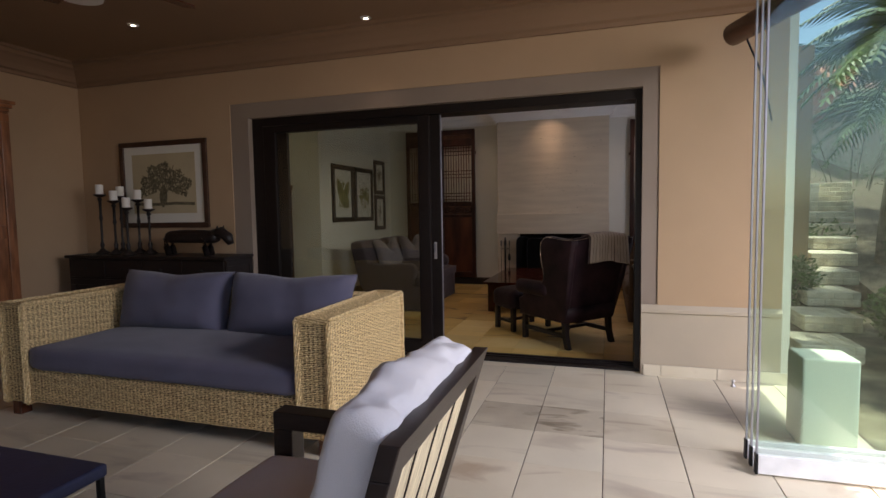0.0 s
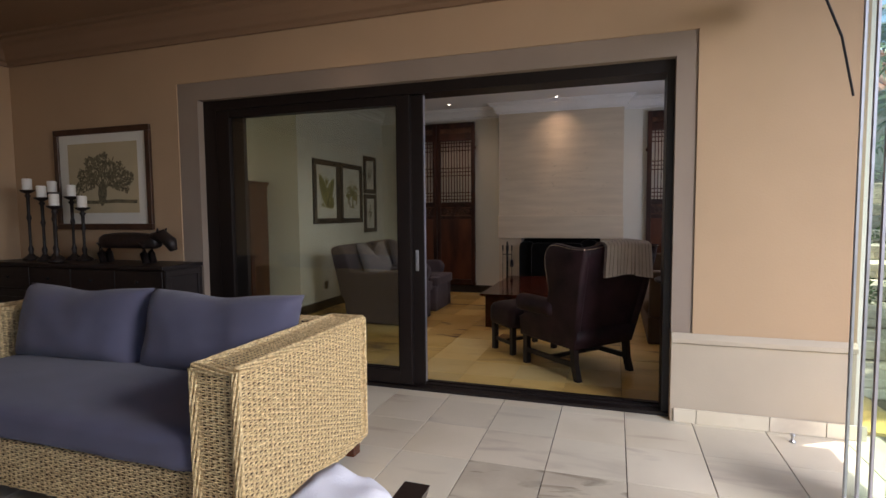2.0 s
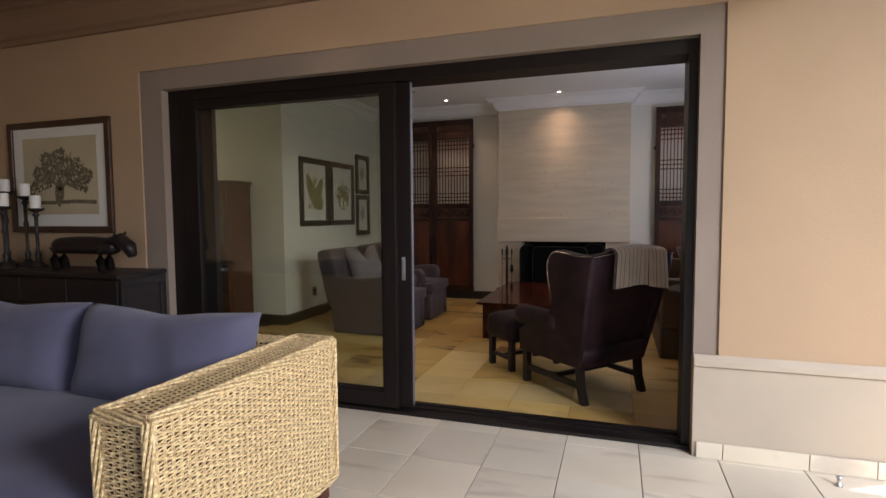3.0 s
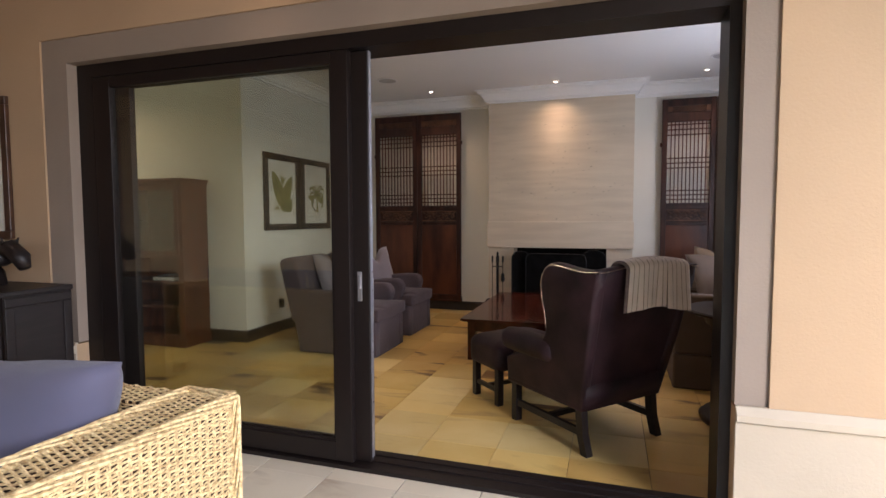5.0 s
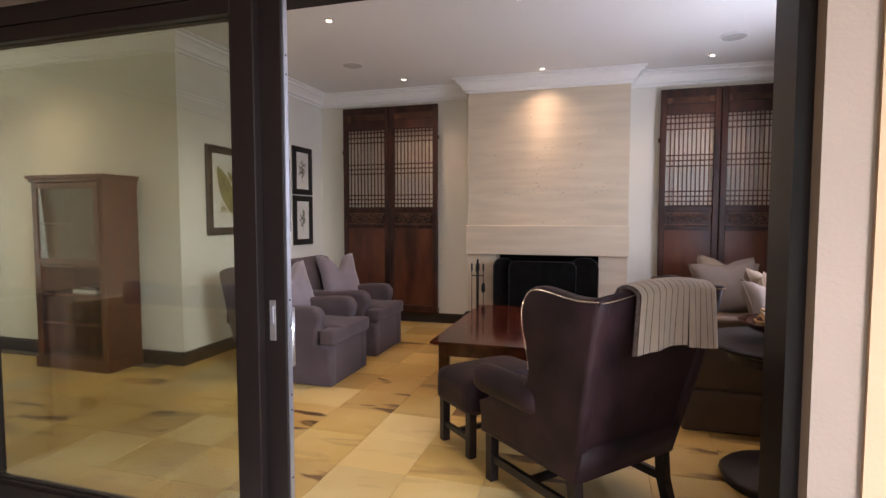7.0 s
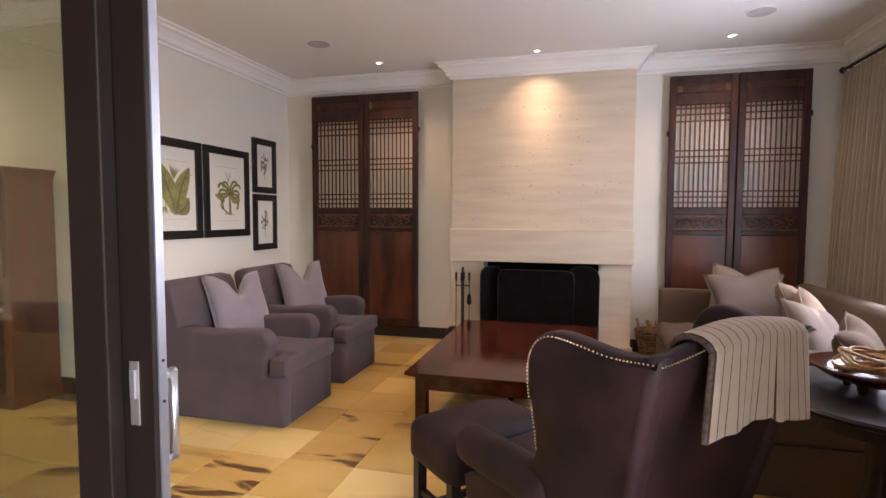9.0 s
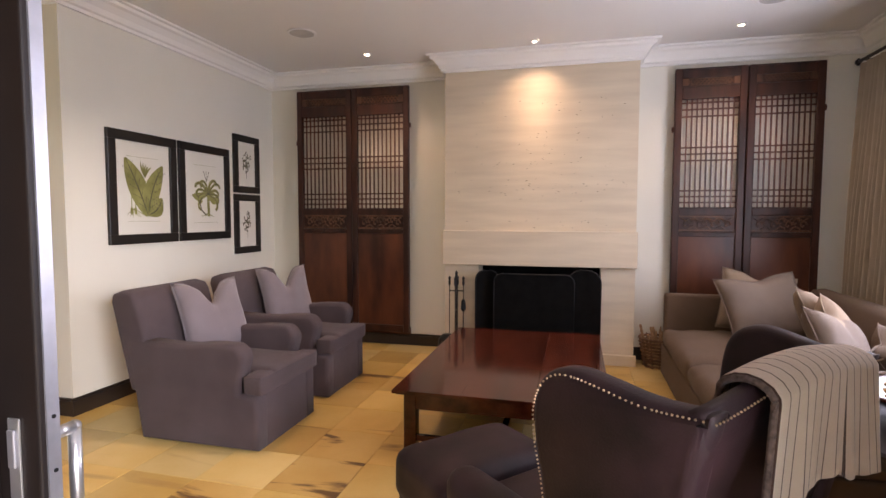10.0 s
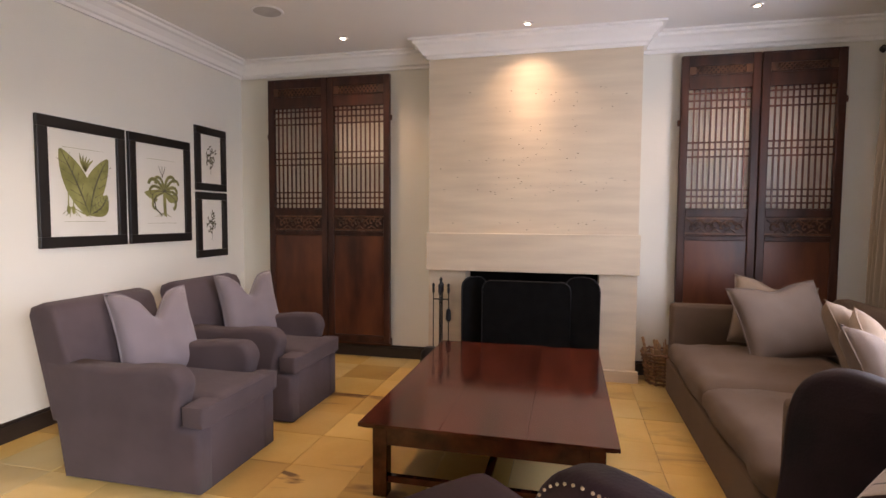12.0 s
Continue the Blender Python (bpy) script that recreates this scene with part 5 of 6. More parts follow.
def lounge_chair():
    """A dark frame chair with a cane back; it faces west."""
    c = thing("lounge_chair", "dark wooden lounge chair with split-cane back and pale cushions", "armchair")
    x, ya, yb, T = -0.385, 2.90, 3.67, 0.875
    lean = math.tan(radians(17))

    def slab(bm, z0, z1, y0, y1, t0, t1, bev=0.004):
        def px(z, t):
            return x - (z1_all - z) * 0 - (T - z) * lean * 1.0 + t
        pts = [(px(z0, t0), z0), (px(z0, t1), z0), (px(z1, t1), z1), (px(z1, t0), z1)]
        prism(bm, pts, "y", y0, y1, bev)

    z1_all = T
    bm = bmesh.new()
    slab(bm, T - 0.075, T, ya, yb, -0.045, 0.0)
    slab(bm, 0.26, 0.33, ya, yb, -0.045, 0.0)
    for a in (ya, yb - 0.07):
        slab(bm, 0.33, T - 0.075, a, a + 0.07, -0.045, 0.0)
    bk = part("back_frame", bm, M["chair_wood"], c)
    bm = bmesh.new()
    slab(bm, 0.33, T - 0.075, ya + 0.07, yb - 0.07, -0.030, -0.020, 0)
    part("cane_panel", bm, mat("split_cane", (0.70, 0.56, 0.35), 0.6, scale=12, vary=0.25, stretch=(1, 9, 1), second=(0.82, 0.70, 0.48)), bk, "split-cane panel")
    # thin black rods stand in for the dark gaps between the cane slats
    n = 4
    for k in range(1, n):
        yy = ya + 0.07 + (yb - ya - 0.14) * k / n
        bm = bmesh.new()
        tube(bm, [(x - (T - z) * lean - 0.017, yy + 0.004 * math.sin(z * 30 + k), z) for z in np.linspace(0.33, T - 0.08, 12)], 0.0025, 5)
        part("cane_gap_line", bm, M["black_wood"], bk)
    xf = x - 0.80
    for a in (ya - 0.05, yb - 0.03):
        bm = bmesh.new()
        box(bm, xf - 0.02, x - 0.18, a, a + 0.08, 0.52, 0.585, 0.004)
        box(bm, xf - 0.02, xf + 0.06, a, a + 0.08, 0, 0.52, 0.004)
        box(bm, x - 0.26, x - 0.18, a, a + 0.08, 0, 0.52, 0.004)
        part("arm_frame", bm, M["chair_wood"], c)
    part("seat_rail", boxed(xf, x - 0.20, ya + 0.03, yb - 0.03, 0.20, 0.27, 0.004), M["chair_wood"], c)
    bm = bmesh.new()
    soft(bm, xf - 0.03, x - 0.26, ya + 0.04, yb - 0.04, 0.27, 0.445, 0.06, 0.045, 12, 0.006)
    part("seat_cushion", bm, M["white_cloth"], c, "white cotton seat cushion", smooth=True)
    bm = bmesh.new()
    soft(bm, -0.15, 0.0, -(yb - ya) / 2 + 0.035, (yb - ya) / 2 - 0.035, 0, 0.515, 0.035, 0.030, 30, 0.0)
    for vert in bm.verts:
        up, out = max(0.0, vert.co.z / 0.515), vert.co.x < -0.02
        fold = noise.noise(Vector((vert.co.x * 9, vert.co.y * 14, vert.co.z * 5))) + 0.6 * noise.noise(Vector((vert.co.x * 20, vert.co.y * 33, 3.0)))
        vert.co.z += 0.022 * fold * up ** 3
        vert.co.x -= 0.020 * abs(fold) * out
    cu = part("back_cushion", bm, M["white_cloth"], c, "white cotton back cushion, rumpled", smooth=True)
    cu.matrix_local = pose(x - 0.178, (ya + yb) / 2, 0.385, 0, 17, 0)


lounge_chair()


def navy_table():
    t = thing("low_table", "low square table with a navy padded top and thin legs", "low table")
    x0, x1, y0, y1, T = -2.75, -1.80, 2.55, 3.45, 0.40
    part("tabletop", boxed(x0, x1, y0, y1, T - 0.05, T, 0.012, 3), mat("navy_leather", (0.025, 0.032, 0.075), 0.4, scale=12, vary=0.15, bump=0.2), t)
    for x in (x0 + 0.01, x1 - 0.03):
        for y in (y0 + 0.01, y1 - 0.03):
            part("leg", boxed(x, x + 0.02, y, y + 0.02, 0, T - 0.05), M["iron"], t)


navy_table()


def cabinet():
    x0, x1, y0, y1, H = -5.30, -3.36, 5.98, 6.37, 0.94
    c = thing("sideboard", "dark wooden sideboard with panelled doors against the ochre wall", "sideboard")
    part("top", boxed(x0 - 0.02, x1 + 0.02, y0 - 0.025, y1, H - 0.03, H, 0.006), M["black_wood"], c)
    part("body", boxed(x0, x1, y0 + 0.012, y1, 0.08, H - 0.03), M["black_wood"], c)
    part("side_panel", frame_bm(0.37, 0.80, 0.05, 0.01), M["black_wood"], c).matrix_local = pose(x1, (y0 + y1) / 2 + 0.006, 0.50, 0, 0, 90)
    for k in range(4):
        a = x0 + 0.01 + (x1 - x0 - 0.02) * k / 4
        w = (x1 - x0 - 0.02) / 4 - 0.008
        d = part("door", frame_bm(w, 0.60, 0.06, 0.016), M["black_wood"], c)
        d.matrix_local = pose(a + w / 2 + 0.004, y0 + 0.012, 0.40)
        bm = bmesh.new()
        lathe(bm, [(0.005, 0), (0.012, 0.015), (0.004, 0.022)], 10)
        part("handle", bm, M["iron"], d).matrix_local = pose(w / 2 - 0.03, -0.016, 0.1, 90)
        dr = part("drawer", boxed(a + 0.004, a + w + 0.004, y0 - 0.002, y0 + 0.011, 0.72, 0.895, 0.004), M["black_wood"], c)
        bm = bmesh.new()
        lathe(bm, [(0.005, 0), (0.014, 0.015), (0.004, 0.024)], 10)
        part("handle", bm, M["iron"], dr).matrix_local = pose(a + w / 2, y0 - 0.002, 0.81, 90)
    for x in (x0 + 0.02, x1 - 0.09):
        part("foot", boxed(x, x + 0.07, y0 + 0.02, y1, 0, 0.08), M["black_wood"], c)


cabinet()


def candlestick(x, y, z, tall):
    c = thing("candlestick", "tall dark turned wooden candlestick on the sideboard" if tall > 0.5 else "shorter dark turned wooden candlestick on the sideboard", "candlestick", pose(x, y, z), "candlesticks on the sideboard")
    bm = bmesh.new()
    t = tall
    lathe(bm, [(0.065, 0), (0.065, 0.015), (0.03, 0.04), (0.016, 0.06), (0.022, 0.10), (0.011, 0.13), (0.011, t * 0.55), (0.02, t * 0.6), (0.012, t * 0.66), (0.014, t - 0.07), (0.026, t - 0.05), (0.012, t - 0.035), (0.055, t - 0.012), (0.060, t), (0.03, t - 0.004)], 18)
    part("stem", bm, M["black_wood"], c, smooth=True)
    k = thing("candle", "thick ivory pillar candle, unlit, standing on a candlestick", "candle", pose(x, y, z + t), "pillar candles")
    bm = bmesh.new()
    lathe(bm, [(0.036, -0.004), (0.037, 0.005), (0.037, 0.095), (0.033, 0.10), (0.02, 0.094)], 20)
    part("wax", bm, M["candle"], k, smooth=True)
    bm = bmesh.new()
    tube(bm, [(0, 0, 0.09), (0.002, 0, 0.112)], 0.0015, 5)
    part("wick", bm, M["soot"], k)


for x, y, t in ((-5.04, 6.16, 0.62), (-4.89, 6.27, 0.60), (-4.81, 6.12, 0.55), (-4.66, 6.27, 0.56), (-4.58, 6.06, 0.475), (-4.47, 6.22, 0.46)):
    candlestick(x, y, 0.94, t)


def animal():
    bm = bmesh.new()
    z = 0.94
    y = 6.17
    soft(bm, -4.20, -3.58, y - 0.06, y + 0.06, z + 0.115, z + 0.23, 0.05, 0.02, 8)
    for x in (-4.16, -3.70):
        for d in (-0.035, 0.035):
            tube(bm, [(x, y + d, z + 0.16), (x - 0.015, y + d, z + 0.08), (x + 0.01, y + d, z)], [0.042, 0.03, 0.026], 10)
    tube(bm, [(-3.64, y, z + 0.20), (-3.55, y, z + 0.225), (-3.47, y, z + 0.17), (-3.44, y, z + 0.11)], [0.05, 0.05, 0.05, 0.03], 12)
    for d in (-0.035, 0.035):
        tube(bm, [(-3.56, y + d, z + 0.25), (-3.55, y + d * 1.3, z + 0.285)], [0.014, 0.004], 6)
    tube(bm, [(-4.2, y, z + 0.2), (-4.235, y, z + 0.15), (-4.23, y, z + 0.08)], 0.010, 6)
    ob = tagged(finish("animal_sculpture", bm, M["black_wood"], True), "dark carved wooden four-legged animal figure on the sideboard", "sculpture")


animal()


def ceiling_fan():
    f = thing("ceiling_fan", "dark wooden ceiling fan at rest under the porch ceiling", "ceiling fan", pose(-2.95, 4.45, PC))
    bm = bmesh.new()
    lathe(bm, [(0.03, -0.24), (0.10, -0.235), (0.11, -0.17), (0.05, -0.13), (0.012, -0.12), (0.012, -0.04), (0.06, -0.03), (0.065, 0)], 24)
    part("motor", bm, M["bookwood"], f, smooth=True)
    for k in range(4):
        bm = bmesh.new()
        prism(bm, [(0.13, -0.045), (0.62, -0.065), (0.66, 0.0), (0.62, 0.065), (0.13, 0.045)], "z", -0.004, 0.004, 0.002)
        box(bm, 0.08, 0.16, -0.02, 0.02, 0.004, 0.012)
        b = part("fan_blade", bm, M["bookwood"], f)
        b.matrix_local = pose(0, 0, -0.19, 0, 0, 73 + 90 * k) @ pose(0, 0, 0, 9)


ceiling_fan()
s = thing("porch_ceiling_speaker", "round white ceiling speaker under the porch ceiling", "speaker", pose(-3.72, 5.0, PC))
bm = bmesh.new()
lathe(bm, [(0.16, -0.001), (0.155, -0.02), (0.12, -0.03)], 32)
part("ring", bm, M["cornice"], s)



def armoire():
    wood = mat("orange_brown_wood", (0.20, 0.075, 0.030), 0.35, scale=4, vary=0.3, stretch=(6, 6, 0.8), second=(0.30, 0.12, 0.05))
    x0, x1, y0, y1, H = PL + 0.005, -5.27, 4.62, 5.50, 2.40
    c = thing("armoire", "tall reddish-brown wooden armoire with a moulded top, against the wall", "wardrobe")
    part("body", boxed(x0, x1 - 0.022, y0, y1, 0.10, H - 0.10), wood, c)
    part("plinth", boxed(x0, x1, y0 - 0.012, y1 + 0.012, 0, 0.10, 0.006), wood, c)
    bm = bmesh.new()
    for k in range(3):
        box(bm, x0, x1 + 0.018 * k, y0 - 0.018 * k, y1 + 0.018 * k, H - 0.10 + 0.033 * k, H - 0.10 + 0.033 * (k + 1), 0.005)
    part("top_moulding", bm, wood, c)
    for a, b in ((y0 + 0.006, (y0 + y1) / 2 - 0.002), ((y0 + y1) / 2 + 0.002, y1 - 0.006)):
        w = b - a
        d = part("door", frame_bm(w, H - 0.24, 0.075, 0.02), wood, c)
        d.matrix_local = pose(x1 - 0.022, (a + b) / 2, H / 2, 0, 0, 90)
        for z in (-0.52, 0.52):
            part("panel", boxed(-w / 2 + 0.08, w / 2 - 0.08, -0.012, -0.001, z - 0.46, z + 0.46, 0.006), wood, d)
    b = thing("cane_basket", "long honey-brown split-cane basket lying on top of the armoire", "basket", pose(x0 + 0.15, 5.05, H))
    part("body", boxed(-0.11, 0.11, -0.29, 0.29, 0.0, 0.11, 0.01), M["wicker_shade_core"], b)
    for k in range(15):
        y = -0.28 + 0.04 * k
        bm = bmesh.new()
        tube(bm, [(0.118, y, 0.005), (0.122, y, 0.06), (0.116, y, 0.125)], 0.014, 6)
        part("cane", bm, M["wicker"], b)


armoire()

stop = thing("door_stop", "small chrome door stop on the floor by the skirting tiles", "door stop", pose(0.88, 6.27, 0.0))
bm = bmesh.new()
lathe(bm, [(0.018, 0), (0.018, 0.006), (0.009, 0.012), (0.008, 0.035), (0.014, 0.038), (0.012, 0.048)], 14)
part("post", bm, M["steel"], stop, smooth=True)


# ---- folding glass leaves, eaves pole ----
def glass_leaf(x0, x1, y, tilt=0.0):
    g = thing("folding_glass_panel", "frameless folding glass panel with pale metal rails, folded back", "glass door", pose(x0, y, 0, 0, 0, tilt), "folding glass panels")
    w = x1 - x0
    p = part("pane", boxed(0, w, -0.005, 0.005, 0.09, 2.52), M["fold_glass"], g)
    p.visible_shadow = False
    bm = bmesh.new()
    box(bm, 0.0, w, -0.014, 0.014, 0.012, 0.105, 0.002)
    part("bottom_rail", bm, M["white_trim"], g)
    bm = bmesh.new()
    box(bm, 0.0, w, -0.014, 0.014, 2.50, 2.56, 0.002)
    part("top_rail", bm, M["white_trim"], g)
    part("end_cap", boxed(-0.012, 0.0, -0.016, 0.016, 0.008, 0.11, 0.002), M["iron"], g)
    part("edge_seal", boxed(-0.008, 0.0, -0.007, 0.007, 0.11, 2.50), M["alu_strip"], g)


for k in range(3):
    glass_leaf(0.70 - 0.004 * k, 1.38, 4.86 + 0.085 * k, 1.5)
eave = thing("eaves_pole", "reddish peeled timber eaves pole under the porch roof edge", "beam")
bm = bmesh.new()
tube(bm, [(0.80, 6.12, 2.50), (1.25, 5.0, 2.52), (1.9, 3.2, 2.55), (2.4, 1.5, 2.58)], 0.075, 16)
part("pole", bm, M["bookwood"], eave, smooth=True)
cable = thing("cord", "thin black cord hanging down beside the glass", "cord")
bm = bmesh.new()
tube(bm, [(0.86, 6.06, 2.47), (0.98, 6.1, 2.2), (1.04, 6.1, 1.9)], 0.006, 6)
part("strand", bm, M["iron"], cable)


# ---- garden ----
GZ = -0.16
bm = bmesh.new()
vs = [bm.verts.new(p) for p in ((-400, -400, GZ), (400, -400, GZ), (400, 400, GZ), (-400, 400, GZ))]
bm.faces.new(vs)
structure("ground", bm, mat("leaf_littered_soil", (0.10, 0.085, 0.06), 0.95, scale=2.5, vary=0.5, bump=0.8, bump_scale=20, second=(0.21, 0.18, 0.12)))
M["pale_brick"] = mat("pale_weathered_brick", (0.68, 0.60, 0.47), 0.9, scale=9, vary=0.25, bump=0.5, bump_scale=60, rand=0.15)
M["foliage"] = mat("palm_foliage", (0.06, 0.11, 0.03), 0.5, scale=5, vary=0.5, second=(0.11, 0.17, 0.05))
M["bark"] = mat("palm_bark", (0.13, 0.10, 0.07), 0.95, scale=9, vary=0.5, bump=0.8, bump_scale=30)
M["roof_tile"] = mat("terracotta_tile", (0.42, 0.20, 0.12), 0.85, scale=6, vary=0.3, rand=0.1)

st = thing("garden_steps", "pale weathered brick garden steps climbing a bank", "steps")
for i in range(11):
    yy, zz = 7.75 + 0.58 * i, GZ + 0.175 * i
    xx = 1.77 + 0.345 * 0.58 * i
    r = part("step", boxed(xx, xx + 0.50, yy, yy + 0.60, zz, zz + 0.150), M["pale_brick"], st)
    for row in range(2):
        for k in range(3):
            off = 0.09 * (row % 2)
            a = xx - 0.01 + 0.175 * k + (off if k else 0)
            b = min(xx + 0.51, xx + 0.175 * (k + 1) + off - 0.014)
            if b - a > 0.03:
                part("brick", boxed(a, b, yy - 0.012, yy + 0.59, zz + 0.005 + 0.085 * row, zz + 0.078 + 0.085 * row, 0.008, 1), M["pale_brick"], r)
bank = bmesh.new()
prism(bank, [(8.6, GZ), (40, GZ + 7), (40, GZ - 1), (8.6, GZ - 1)], "x", 3.3, 14)
structure("ground", bank, M["bark"])
pd = thing("garden_block", "pale green-grey painted masonry block beside the porch", "plinth")
part("body", boxed(1.0, 1.27, 5.25, 5.50, 0.0, 0.50, 0.012), mat("pale_green_render", (0.62, 0.66, 0.56), 0.85, scale=4, vary=0.08, bump=0.3), pd)


def palm(x, y, h, r, lean=0.0, seed=0, fronds=20, size=1.6):
    rng = random.Random(seed)
    p = thing("palm_tree", "slender garden palm with a ringed trunk and arching feathery fronds", "palm tree", pose(x, y, GZ), "garden palms")
    bm = bmesh.new()
    pts = [(lean * (k / 14) ** 2, 0, h * k / 14) for k in range(15)]
    tube(bm, pts, [r * (1.15 - 0.35 * k / 14) * (1 + 0.05 * (k % 2)) for k in range(15)], 14)
    part("trunk", bm, M["bark"], p)
    bm = bmesh.new()
    for f in range(fronds):
        az, up = rng.uniform(0, 6.28), rng.uniform(0.1, 1.2)
        L = size * rng.uniform(0.75, 1.1)
        spine = []
        for k in range(13):
            s = k / 12
            out = L * s * math.cos(up * (1 - 0.3 * s))
            z = h + L * (math.sin(up) * s - 0.75 * s * s)
            spine.append(Vector((lean + out * math.cos(az), out * math.sin(az), z)))
        tube(bm, spine, 0.010, 4, False)
        side = Vector((-math.sin(az), math.cos(az), 0))
        for k in range(1, 12):
            for g in (0, 0.5):
                c = spine[k].lerp(spine[k + 1], g) if k < 12 else spine[k]
                d = (spine[k + 1] - spine[k - 1]).normalized()
                for sgn in (-1, 1):
                    l = 0.42 * size / 1.6 * math.sin(math.pi * min(0.95, k / 12 + 0.1)) + 0.05
                    tip = c + (side * sgn * 0.8 + d * 0.55) * l + Vector((0, 0, -0.25 * l))
                    q = d * 0.017
                    mid = c.lerp(tip, 0.5) + Vector((0, 0, 0.02))
                    a, b, m1, m2, t = bm.verts.new(c - q), bm.verts.new(c + q), bm.verts.new(mid - q), bm.verts.new(mid + q), bm.verts.new(tip)
                    bm.faces.new((a, b, m2, m1))
                    bm.faces.new((m1, m2, t))
    part("crown", bm, M["foliage"], p)


palm(3.05, 8.9, 3.3, 0.11, 0.1, 1, 24, 1.7)
palm(3.9, 11.4, 2.8, 0.10, 0.2, 2, 24, 1.5)
palm(2.95, 12.6, 3.7, 0.12, -0.2, 3, 22, 1.7)
palm(4.9, 12.0, 3.9, 0.12, 0.3, 4, 22, 1.8)
palm(5.6, 14.0, 4.8, 0.14, 0.0, 5, 22, 2.0)
palm(2.45, 7.5, 2.9, 0.07, 0.1, 6, 22, 1.1)


def shrub(x, y, r, h, seed, z=GZ):
    rng = random.Random(seed)
    p = thing("shrub", "dense leafy garden shrub beside the steps", "shrub", pose(x, y, z), "garden shrubs")
    bm = bmesh.new()
    for k in range(7):
        a = rng.uniform(0, 6.28)
        tube(bm, [(0, 0, 0), (0.3 * r * math.cos(a), 0.3 * r * math.sin(a), 0.5 * h), (0.7 * r * math.cos(a), 0.7 * r * math.sin(a), h * rng.uniform(0.7, 0.95))], [0.02, 0.014, 0.006], 5)
    part("stems", bm, M["bark"], p)
    bm = bmesh.new()
    for k in range(1500):
        a, q, s = rng.uniform(0, 6.28), rng.uniform(0.1, 1), rng.uniform(0.35, 1) ** 0.5
        lump = 1 + 0.25 * math.sin(a * 3 + seed) * math.sin(q * 5)
        c = Vector((r * s * math.cos(a) * math.sin(q * 2.6) * lump, r * s * math.sin(a) * math.sin(q * 2.6) * lump, h * (0.12 + 0.86 * q * (0.75 + 0.25 * s))))
        d = Vector((rng.gauss(0, 1), rng.gauss(0, 1), rng.gauss(0.3, 1))).normalized() * rng.uniform(0.05, 0.10)
        n = d.cross(Vector((rng.gauss(0, 1), rng.gauss(0, 1), rng.gauss(0, 1)))).normalized() * 0.018
        v = [bm.verts.new(c), bm.verts.new(c + d * 0.5 + n), bm.verts.new(c + d), bm.verts.new(c + d * 0.5 - n)]
        bm.faces.new(v)
    part("leaves", bm, M["foliage"], p)


for k, (x, y, r, h) in enumerate(((2.75, 7.9, 0.4, 0.8), (2.1, 9.35, 0.32, 0.9), (3.7, 9.0, 0.7, 1.4), (4.8, 9.2, 0.8, 1.7), (4.3, 7.6, 0.7, 1.3), (5.6, 7.8, 0.9, 1.9), (2.9, 11.4, 0.6, 1.3), (6.2, 11.0, 1.1, 2.4), (7.4, 8.6, 1.1, 2.4), (5.5, 17.0, 1.6, 4.5), (8.5, 14.0, 1.6, 4.5), (9.5, 10.5, 1.5, 4.0), (3.6, 19.0, 1.6, 4.5))):
    shrub(x, y, r, h, k)

# a neighbouring tiled roof beyond the bank
hs = thing("garden_house", "low house with a terracotta tiled roof beyond the garden", "house")
part("wall", boxed(6.5, 16, 19.0, 25, GZ, 4.2), M["dado"], hs)
bm = bmesh.new()
prism(bm, [(18.4, 4.0), (22, 5.9), (25.6, 4.0)], "x", 6.0, 16.5)
roof = part("roof", bm, M["roof_tile"], hs)
bm = bmesh.new()
for k in range(34):
    xx = 6.1 + 0.31 * k
    tube(bm, [(xx, 18.35, 4.03), (xx, 22, 5.95)], 0.09, 8)
tl = part("tile_rolls", bm, M["roof_tile"], roof)
tl["kind"] = "stuff"
wn_ = part("window", boxed(8.0, 9.4, 18.96, 19.0, 1.6, 3.0), M["black_frame"], hs)
part("pane", boxed(8.08, 9.32, 18.95, 18.96, 1.68, 2.92), M["glass"], wn_)

# the porch's outer paving edge and roof edge
structure("roof_edge", boxed(1.152, 1.36, -2.2, WY - 0.0, PC - 0.06, PC + 0.30), M["bookwood"])


